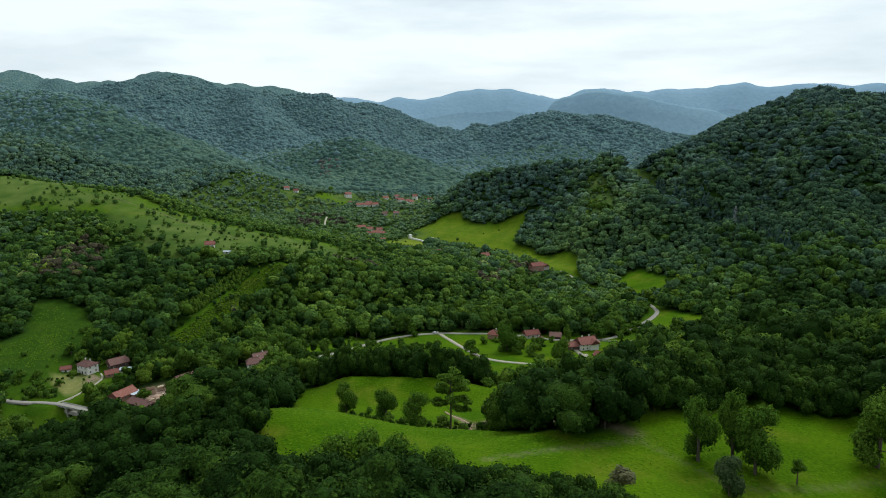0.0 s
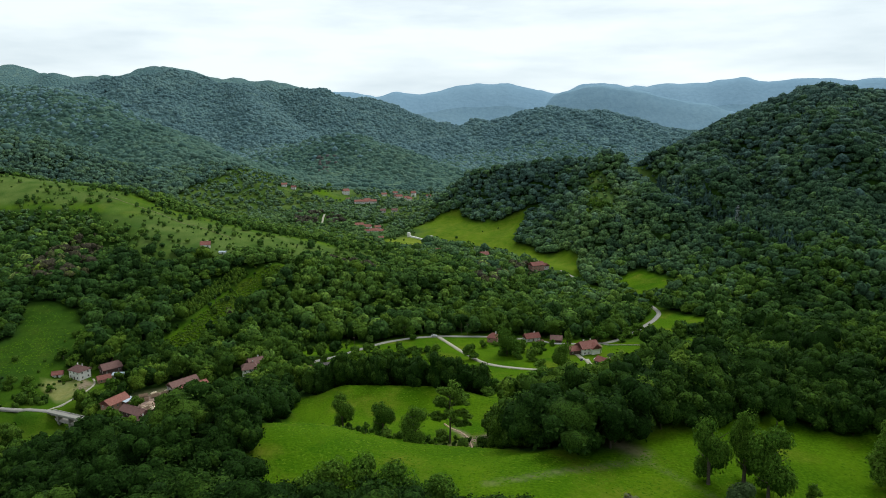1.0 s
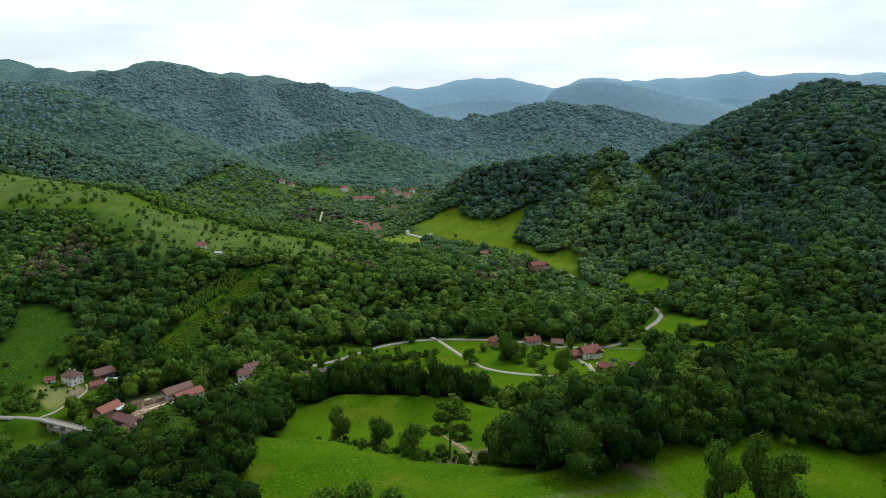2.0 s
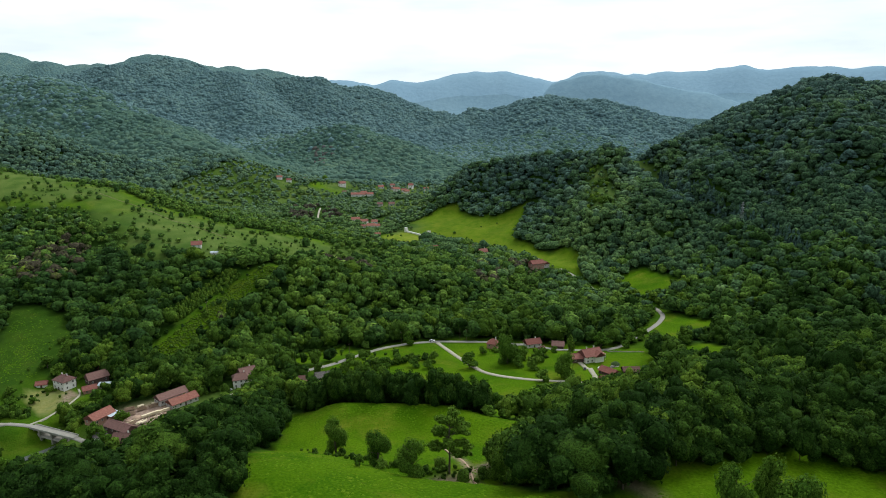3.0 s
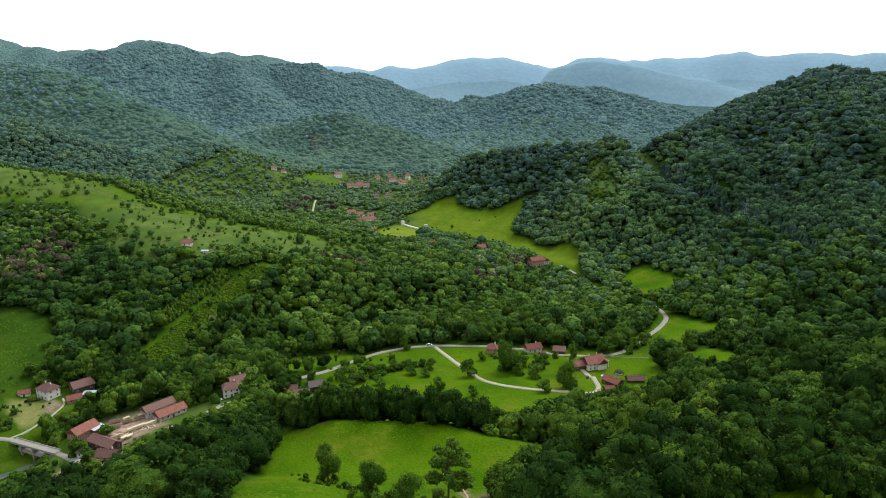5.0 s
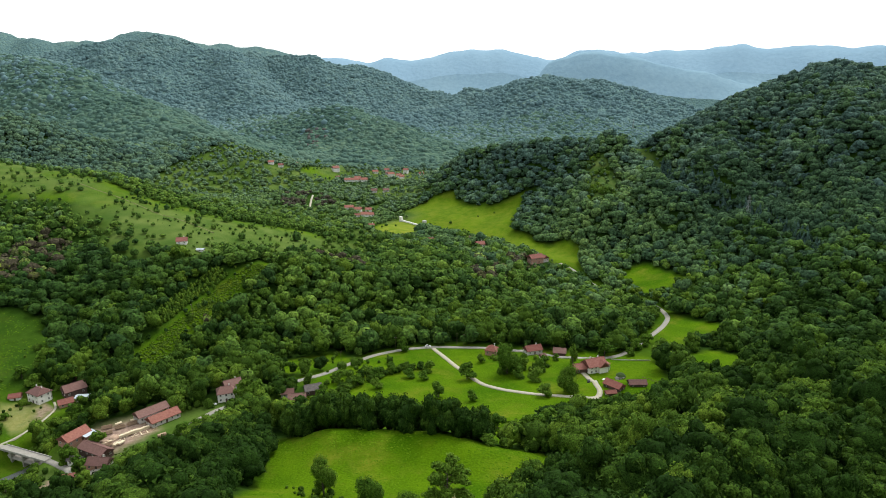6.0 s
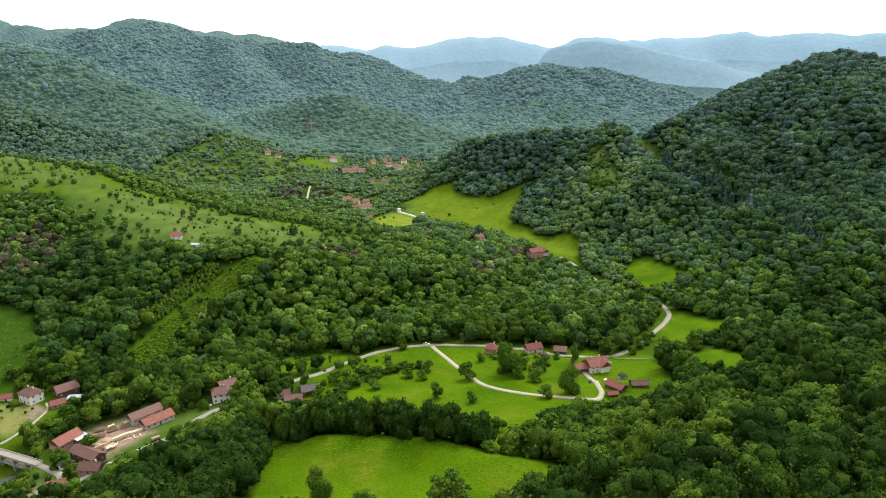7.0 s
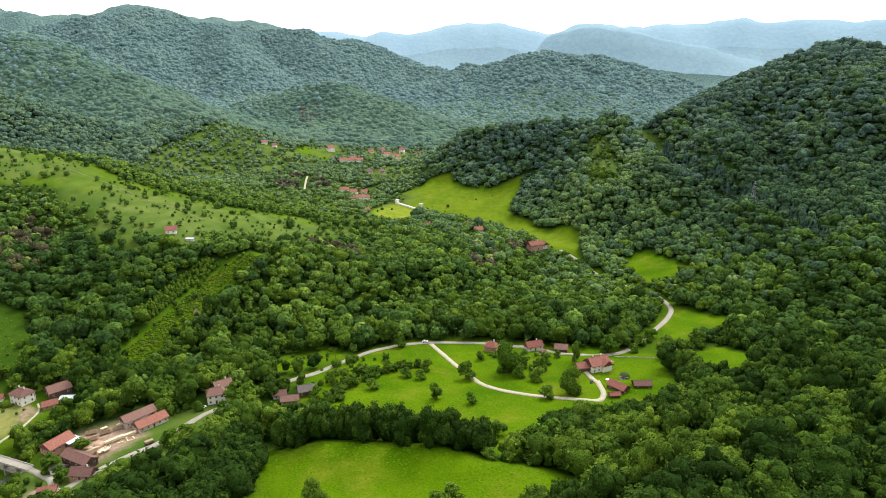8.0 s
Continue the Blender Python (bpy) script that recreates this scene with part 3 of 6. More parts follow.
face_reach = rr.reshape(-1)[ground_faces].max(1)


def ring(name, low, high, mat):
    faces = ground_faces[(face_reach > low) & (face_reach <= high)]
    used = np.unique(faces)
    renumber = np.zeros(len(ground_verts), int)
    renumber[used] = np.arange(len(used))
    return mesh_object(name, ground_verts[used], renumber[faces], mat, smooth=True), used


ground, ground_used = ring("ground", 0, 2350, ground_mat)


def canopy_material(name, colours, across=15):
    """Unbroken far woodland: rounded crowns as cells, each of its own green, over broad stands."""
    m = bpy.data.materials.new(name)
    m.use_nodes = True
    n, l = m.node_tree.nodes, m.node_tree.links
    bsdf = n["Principled BSDF"]
    bsdf.inputs["Roughness"].default_value, bsdf.inputs["Specular IOR Level"].default_value = 0.95, 0.05
    geo = n.new("ShaderNodeNewGeometry")
    cells, stands, mixed, ramp, bump = n.new("ShaderNodeTexVoronoi"), n.new("ShaderNodeTexNoise"), n.new("ShaderNodeMix"), n.new("ShaderNodeValToRGB"), n.new("ShaderNodeBump")
    cells.inputs["Scale"].default_value = 1 / across
    stands.inputs["Scale"].default_value, stands.inputs["Detail"].default_value = 0.006, 7.0
    grey = n.new("ShaderNodeSeparateXYZ")
    for t in (cells, stands):
        l.new(geo.outputs["Position"], t.inputs["Vector"])
    l.new(cells.outputs["Color"], grey.inputs["Vector"])
    mixed.inputs["Factor"].default_value = 0.38
    l.new(stands.outputs["Fac"], mixed.inputs["A"])
    l.new(grey.outputs["X"], mixed.inputs["B"])
    while len(ramp.color_ramp.elements) < len(colours):
        ramp.color_ramp.elements.new(0.5)
    for e, (at_, c) in zip(ramp.color_ramp.elements, colours):
        e.position, e.color = at_, (*c, 1)
    l.new(mixed.outputs["Result"], ramp.inputs["Fac"])
    l.new(ramp.outputs["Color"], bsdf.inputs["Base Color"])
    bump.invert = True
    bump.inputs["Strength"].default_value, bump.inputs["Distance"].default_value = 1.0, 7.0
    l.new(cells.outputs["Distance"], bump.inputs["Height"])
    l.new(bump.outputs["Normal"], bsdf.inputs["Normal"])
    return m


# the blue of the air before these slopes is part of their colour
hazy_far_wood_mat = canopy_material("hazy_wooded_mountainside", [(0.3, (0.074, 0.136, 0.144)), (0.5, (0.094, 0.166, 0.166)), (0.66, (0.118, 0.195, 0.180)), (0.8, (0.14, 0.21, 0.184))], 10)


def far_height(x, y):
    """The surface of the far mountainsides, with deeper folds."""
    r, z = np.hypot(x, y), height(x, y)
    folds = np.clip(z / 150, 0, 1) * np.clip((r - 2350) / 250, 0, 1) * (95 * np.abs(fbm(x / 230 + 0.3 * y / 230, y / 420, 45, 4)) + 4)
    return z + folds + 8.0 * np.abs(fbm(x / 34, y / 34, 91, 3)) + np.clip((r - 2340) / 20, -3, 2)


far_turns = np.radians(np.concatenate([np.arange(-180, -44, 4.0), np.arange(-44, 44, 0.3), np.arange(44, 180, 4.0)]))
far_reach = np.concatenate([np.arange(2290, 4180, 18.0), [4185]])
ft, fr = np.meshgrid(far_turns, far_reach)
fx, fy = fr * np.sin(ft), fr * np.cos(ft)
fz = far_height(fx, fy)
fi = np.arange(fx.size).reshape(fx.shape)
fn = np.roll(fi, -1, axis=1)
mountains = mesh_object("mountains", np.stack([fx, fy, fz], -1).reshape(-1, 3), np.stack([fi[:-1], fn[:-1], fn[1:], fi[1:]], -1).reshape(-1, 4)[:, ::-1], hazy_far_wood_mat, smooth=True)
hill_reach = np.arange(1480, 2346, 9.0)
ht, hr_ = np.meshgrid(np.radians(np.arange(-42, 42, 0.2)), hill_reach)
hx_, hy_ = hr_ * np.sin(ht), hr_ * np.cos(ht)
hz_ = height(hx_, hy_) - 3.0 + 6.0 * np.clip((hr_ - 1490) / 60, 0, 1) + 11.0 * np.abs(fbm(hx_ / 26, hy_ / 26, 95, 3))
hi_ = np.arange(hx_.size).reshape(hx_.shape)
# canopy green with some haze mixed into it
hazy_canopy_mat = canopy_material("hazy_wooded_hillside", [(0.3, (0.042, 0.084, 0.064)), (0.5, (0.060, 0.114, 0.084)), (0.66, (0.084, 0.144, 0.100)), (0.8, (0.11, 0.17, 0.11))], 11)
tagged(mesh_object("hill_canopy", np.stack([hx_, hy_, hz_], -1).reshape(-1, 3), np.stack([hi_[:-1, :-1], hi_[:-1, 1:], hi_[1:, 1:], hi_[1:, :-1]], -1).reshape(-1, 4)[:, ::-1], hazy_canopy_mat, smooth=True), "closed canopy of woodland on the nearer mountains, haze mixed into its green", "woods", kind="stuff")
tagged(mountains, "wooded mountainsides at the head of the valley, blue haze in their colour", "mountains", kind="structure")


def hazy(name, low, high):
    """A distant range with the daylit haze before it put into its colour and glow."""
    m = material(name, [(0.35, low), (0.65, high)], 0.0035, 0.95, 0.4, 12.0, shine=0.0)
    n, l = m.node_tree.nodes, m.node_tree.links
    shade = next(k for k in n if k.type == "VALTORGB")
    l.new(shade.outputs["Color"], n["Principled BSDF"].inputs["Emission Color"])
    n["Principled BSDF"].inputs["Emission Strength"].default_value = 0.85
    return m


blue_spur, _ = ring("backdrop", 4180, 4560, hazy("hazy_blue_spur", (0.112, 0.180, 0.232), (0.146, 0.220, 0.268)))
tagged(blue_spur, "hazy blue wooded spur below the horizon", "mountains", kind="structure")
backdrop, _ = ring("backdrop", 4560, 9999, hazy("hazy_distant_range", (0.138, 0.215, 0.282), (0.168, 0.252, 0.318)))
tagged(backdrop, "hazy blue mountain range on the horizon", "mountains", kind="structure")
for key, values in (("lush", lush), ("straw", straw), ("rough_grass", rough_grass), ("earth", earth)):
    ground.data.attributes.new(key, "FLOAT", "POINT").data.foreach_set("value", values.astype(np.float32).ravel()[ground_used])
tagged(ground, "rolling green valley ground with meadows, bare soil and woodland floor", "ground", kind="structure")


def smooth_line(line, step=2.0):
    """A Catmull-Rom line through the given points."""
    pts = [np.array(p, float) for p in line]
    pts = [2 * pts[0] - pts[1]] + pts + [2 * pts[-1] - pts[-2]]
    made = []
    for a, b, c, d in zip(pts, pts[1:], pts[2:], pts[3:]):
        count = max(2, int(np.hypot(*(c - b)) / step))
        for t in np.arange(count) / count:
            made.append(0.5 * (2 * b + (c - a) * t + (2 * a - 5 * b + 4 * c - d) * t * t + (3 * b - a - 3 * c + d) * t ** 3))
    return np.array(made + [pts[-2]])


def ribbon(name, line, width, mat, label, lift=0.3, wobble=0.25, level=7, category="road"):
    """A road draped over the ground, with a crown and sunken edges."""
    c = smooth_line(line)
    d = np.gradient(c, axis=0)
    side = np.stack([d[:, 1], -d[:, 0]], -1) / np.linalg.norm(d, axis=1)[:, None]
    mid = height(c[:, 0], c[:, 1])
    mid = np.convolve(np.pad(mid, level // 2, mode="edge"), np.ones(level) / level, mode="valid")
    verts, across = [], np.array([-0.5, -0.46, 0.0, 0.46, 0.5])
    drop = np.array([-0.9, 0.0, 0.06, 0.0, -0.9])
    for k, s in enumerate(across):
        w = width * s * (1 + wobble * fbm(c[:, 0] / 4 + k, c[:, 1] / 4, 40 + k, 2))
        p = c + side * w[:, None]
        z = np.maximum(height(p[:, 0], p[:, 1]), mid) + lift + drop[k]
        verts.append(np.stack([p[:, 0], p[:, 1], z], -1))
    v = np.stack(verts, 1)
    i = np.arange(len(c) * 5).reshape(len(c), 5)
    f = np.stack([i[:-1, :-1], i[:-1, 1:], i[1:, 1:], i[1:, :-1]], -1).reshape(-1, 4)
    return tagged(mesh_object(name, v.reshape(-1, 3), f, mat, smooth=True), label, category, kind="structure")


ribbon("road", MAIN_ROAD, 4.0, road_mat, "narrow pale grey asphalt road through the valley")
ribbon("road", FARM_LANE, 3.3, gravel_mat, "curving pale gravel farm lane across the meadow")
ribbon("road", BRIDGE_ROAD, 3.5, road_mat, "pale grey asphalt road leading over the bridge", level=21)
ribbon("road", WEST_LANE, 1.3, gravel_mat, "rutted pale gravel lane to the white house")
ribbon("road", HILL_ROAD, 3.0, gravel_mat, "pale road cutting up through the woods", lift=0.6)
ribbon("path", HILL_TRACK, 0.8, track_mat, "faint worn track across the hill meadow", lift=0.25, category="path")
ribbon("path", [(1, 275), (5, 266), (8, 259), (10, 248), (11.5, 236), (14, 226)], 0.7, sawdust_mat, "narrow worn earth path down the grass bank", lift=0.12, category="path")


# ---- trees ----
def ball(rings, sides, seed, rough_=0.25):
    """A lumpy closed ball of about radius 1: vertices and triangles."""
    rng = np.random.default_rng(seed)
    v = [(0, 0, 1.0)]
    for r in range(1, rings):
        a = math.pi * r / rings
        for s in range(sides):
            b = 2 * math.pi * (s + 0.5 * (r % 2)) / sides
            v.append((math.sin(a) * math.cos(b), math.sin(a) * math.sin(b), math.cos(a)))
    v.append((0, 0, -1.0))
    v = np.array(v)
    v *= (1 + rough_ * rng.uniform(-1, 1, len(v)))[:, None]
    f = []
    for s in range(sides):
        f.append((0, 1 + s, 1 + (s + 1) % sides))
        for r in range(rings - 2):
            a, b = 1 + r * sides + s, 1 + r * sides + (s + 1) % sides
            c, d = a + sides, b + sides
            f += [(a, c, d), (a, d, b)]
        last = 1 + (rings - 2) * sides
        f.append((len(v) - 1, last + (s + 1) % sides, last + s))
    return v, np.array(f)


def crown(seed, lobes, leaves, size, balls=(3, 5), low=0.25, tight=0.5, core=0.82, plump=1.0, reach_=0.36, heart=0.33, single=False):
    """A crown in a unit box (radius 0.5, height 1): rounded lobes, each with ragged sprays of leaf on it."""
    rng = np.random.default_rng(seed)
    centres = [(0, 0, 0.52, heart * plump)]
    for k in range(lobes):
        up = low + (0.80 - low) * ((k * 0.618 + rng.uniform(0, 0.25)) % 1.0)
        wide = reach_ * math.sqrt(max(0.05, 1 - ((up - 0.45) / 0.5) ** 2)) * rng.uniform(0.7, 1.0)
        a = 2.4 * k + rng.uniform(-0.3, 0.3)
        centres.append((wide * math.cos(a), wide * math.sin(a), up, rng.uniform(0.15, 0.23) * plump))
    centres.append((rng.uniform(-0.08, 0.08), rng.uniform(-0.08, 0.08), 0.82, rng.uniform(0.15, 0.2)))
    verts, faces, base = [], [], 0
    for k, (cx, cy, cz, r) in enumerate(centres):
        v, f = ball(*balls, seed * 31 + k, 0.16)
        verts.append(v * r * core + (cx, cy, cz))
        faces.append(f + base)
        base += len(v)
    share = np.array([c[3] ** 2 for c in centres])
    share[0] *= 0.5
    picks = rng.choice(len(centres), leaves, p=share / share.sum())
    for k in picks:
        cx, cy, cz, r = centres[k]
        d = rng.normal(size=3)
        d[2] = abs(d[2]) * 0.95 - 0.3
        d /= np.linalg.norm(d)
        p = np.array((cx, cy, cz)) + d * r * rng.uniform(0.88, 1.16)
        n = 0.7 * d + np.array((0, 0, 0.32)) + rng.normal(size=3) * tight * 0.55
        n /= np.linalg.norm(n)
        u = rng.normal(size=3) + (0, 0, 0.3)
        u = u - n * (u @ n)
        u /= np.linalg.norm(u)
        w = np.cross(n, u)
        s = size * rng.uniform(0.6, 1.35)
        tri = [p + u * s * 0.75 - n * s * 0.12, p - u * s * 0.35 + w * s * 0.6, p - u * s * 0.35 - w * s * 0.6]
        if not single and rng.random() < 0.7:
            tri.append(p - u * s * rng.uniform(0.6, 0.9) + w * s * rng.uniform(-0.4, 0.4) - n * s * 0.15)
            faces.append(np.array([(0, 1, 2), (1, 3, 2)]) + base)
        else:
            faces.append(np.array([(0, 1, 2)]) + base)
        verts.append(np.array(tri))
        base += len(tri)
    return np.concatenate(verts), np.concatenate(faces)


def dome(seed, rings, sides, lumps=0.16, flat=1.0):
    """A rounded crown, open below, in a unit box: vertices and triangles."""
    rng = np.random.default_rng(seed)
    knobs = rng.normal(size=(6, 3))
    knobs[:, 2] = np.abs(knobs[:, 2]) * 0.8
    knobs /= np.linalg.norm(knobs, axis=1)[:, None]
    v = [(0, 0, 1.0)]
    for r in range(1, rings + 1):
        a = radians(118) * r / rings
        for q in range(sides):
            b = 2 * math.pi * (q + 0.5 * (r % 2)) / sides
            v.append((math.sin(a) * math.cos(b), math.sin(a) * math.sin(b), math.cos(a)))
    v = np.array(v)
    bulge = np.clip(v @ knobs.T, 0, 1).max(1) ** 3
    v *= (0.80 + lumps * 1.6 * bulge + lumps * rng.uniform(-0.9, 0.9, len(v)))[:, None]
    f = [(0, 1 + q, 1 + (q + 1) % sides) for q in range(sides)]
    for r in range(rings - 1):
        for q in range(sides):
            a, b = 1 + r * sides + q, 1 + r * sides + (q + 1) % sides
            f += [(a, a + sides, b + sides), (a, b + sides, b)]
    return v * (0.55, 0.55, 0.5 * flat) + (0, 0, 1.0 - 0.5 * flat), np.array(f)


def lobed_dome(seed, rings, sides, lobes, sprays=0):
    """A rounded crown with smaller lobes on its shoulders, and a few ragged sprays of leaf."""
    rng = np.random.default_rng(seed)
    v, f = dome(seed, rings, sides)
    vs, fs, base = [v * (0.86, 0.86, 0.97)], [f], len(v)
    for k in range(lobes):
        a, size = 2.4 * k + rng.uniform(-0.5, 0.5), rng.uniform(0.34, 0.55)
        up = rng.uniform(0.3, 0.72)
        out = 0.42 * math.sqrt(max(0.1, 1 - (up - 0.4) ** 2 / 0.3))
        w, g = dome(seed * 17 + k, 2, 5, 0.2)
        vs.append((w - (0, 0, 0.5)) * (size, size, size * 0.9) + (out * math.cos(a), out * math.sin(a), up))
        fs.append(g + base)
        base += len(w)
    for k in range(sprays):
        d = rng.normal(size=3)
        d[2] = abs(d[2]) + 0.1
        d /= np.linalg.norm(d)
        u = np.cross(d + rng.normal(size=3) * 0.5, rng.normal(size=3))
        u /= np.linalg.norm(u)
        w = np.cross(d, u)
        p, size = np.array((0, 0, 0.5)) + d * (0.46, 0.46, 0.47), rng.uniform(0.07, 0.15)
        vs.append(np.array([p + u * size, p - u * size * 0.5 + w * size * 0.8, p - u * size * 0.5 - w * size * 0.8 + d * size * 0.5]))
        fs.append(np.array([(0, 1, 2)]) + base)
        base += 3
    return np.concatenate(vs), np.concatenate(fs)


def wood(name, spots, kinds, mat, label, smooth=False):
    """Many crowns in one mesh: spots are rows of x, y, z, height, width, tint; kinds the crowns to choose from."""
    rng = np.random.default_rng(len(spots))
    pick = rng.integers(len(kinds), size=len(spots))
    turn = rng.uniform(0, 2 * np.pi, len(spots))
    vs, fs, ts, base = [], [], [], 0
    for k, (v, f) in enumerate(kinds):
        s, a = spots[pick == k], turn[pick == k]
        if not len(s):
            continue
        c, q = np.cos(a)[:, None], np.sin(a)[:, None]
        x, y = v[None, :, 0] * s[:, 4:5], v[None, :, 1] * s[:, 4:5]
        p = np.stack([c * x - q * y + s[:, 0:1], q * x + c * y + s[:, 1:2], v[None, :, 2] * s[:, 3:4] + s[:, 2:3]], -1)
        vs.append(p.reshape(-1, 3))
        fs.append((f[None] + (np.arange(len(s)) * len(v))[:, None, None] + base).reshape(-1, 3))
        ts.append(np.repeat(s[:, 5], len(v)))
        base += len(s) * len(v)
    ob = mesh_object(name, np.concatenate(vs), np.concatenate(fs), mat, smooth=smooth, values=np.concatenate(ts))
    return tagged(ob, label, "woods", kind="stuff")


ROADS = [(MAIN_ROAD, 6.8), (FARM_LANE, 6.0), (BRIDGE_ROAD, 7.0), (WEST_LANE, 5.0), (HILL_ROAD, 8.0)]
# stands of bare, brown crowns: x, y, radius
DRY_GROVES = [(-200, 1075, 42), (-80, 640, 15), (52, 690, 18), (-350, 602, 30), (-300, 1720, 32), (90, 720, 14), (-100, 655, 14), (-178, 520, 7)]
# paler young growth (plus), darker stands and painted shade of bank and ravine (minus): x, y, radius, shift of the tint
TINT_PATCHES = [(-60, 600, 90, -0.2), (40, 640, 80, -0.16), (-330, 590, 80, -0.2), (-240, 570, 60, -0.14), (221, 899, 32, 0.3), (195, 845, 34, 0.26), (235, 870, 26, 0.28), (335, 905, 26, 0.3), (330, 960, 22, 0.25), (327, 742, 28, 0.16), (405, 766, 34, 0.15), (300, 800, 14, -0.3), (308, 740, 16, -0.3), (318, 680, 16, -0.25), (90, 1040, 70, -0.12), (150, 990, 40, -0.12), (100, 225, 32, -0.2), (140, 215, 28, -0.2), (50, 298, 36, 0.24), (88, 258, 34, 0.27), (200, 395, 45, -0.14), (170, 315, 30, -0.12), (195, 880, 60, 0.12), (303, 888, 34, 0.4), (285, 820, 24, 0.2)]
HOUSE_GAPS = [(-50, 988, 14), (-22, 952, 12), (-26, 976, 14), (-128, 402, 10), (-82, 402, 9), (-90, 406, 8), (-72, 411, 8), (-160, 392, 13), (-151, 387, 13), (-190, 367, 11), (-176, 357, 12), (-181, 351, 6), (-165, 344, 8), (-176, 333, 7), (-241, 423, 10), (-224, 430, 11), (-222, 417, 7), (-215, 423, 7), (-124, 414, 10), (-128, 403, 7), (-83, 409, 8), (-76, 418, 7), (38, 478, 8), (67, 478, 8), (85, 474, 7), (-225, 625, 12), (-205, 612, 8), (107, 728, 11), (53, 799, 8), (40, 827, 8), (-7, 804, 8), (-129, 1060, 14), (-101, 1001, 13), (-80, 862, 8)]
VILLAGE_GAPS = [(-160, 1318, 20), (-140, 1314, 18), (-125, 1057, 18), (-104, 1066, 10), (-100, 1008, 15), (-80, 1362, 20), (-201, 1387, 13), (-60, 1410, 12), (-300, 1302, 18), (-96, 1202, 16), (-122, 1400, 10), (-111, 975, 9), (107, 730, 12), (53, 800, 9), (-225, 625, 9)]


# ground where only low trees and bushes grow
LOW_GROUND = [[(-225, 348), (-180, 342), (-150, 332), (-152, 298), (-200, 292), (-240, 318)], [(-150, 330), (-128, 350), (-112, 340), (-130, 310)], [(60, 364), (84, 372), (122, 394), (134, 384), (110, 362), (86, 346)], NOSE]


def low_share(x, y):
    """Tree size against the rest: small on low ground and on the downhill side of houses."""
    f = np.ones(len(x))
    for o in LOW_GROUND:
        f = np.where(inside(x, y, o), 0.42, f)
    for hx, hy, hr in HOUSE_GAPS[:27] + VILLAGE_GAPS:
        far_ = math.hypot(hx, hy - 60)
        ux, uy = -hx / far_, (60 - hy) / far_
        ahead, aside = (x - hx) * ux + (y - hy) * uy, np.abs((x - hx) * uy - (y - hy) * ux)
        f = np.where((ahead > 0) & (ahead < (42 if hy < 600 else 22 if hy < 700 else 45)) & (aside < hr + 3), np.minimum(f, 0.45 if hy < 600 else 0.42), f)
    # shrubs along the near edges of the fields
    r = np.hypot(x, y)
    for ahead, least in ((45, 0.8), (30, 0.62), (16, 0.45)):
        for o in (HILL_MEADOW, GREEN_FIELD, YELLOW_FIELD, EAST_FIELD, WEST_MEADOW, BEND_FIELD, DELL_FIELD, VILLAGE_FIELD):
            f = np.where(inside(x * (1 + ahead / r), y * (1 + ahead / r), o), np.minimum(f, least), f)
    return f


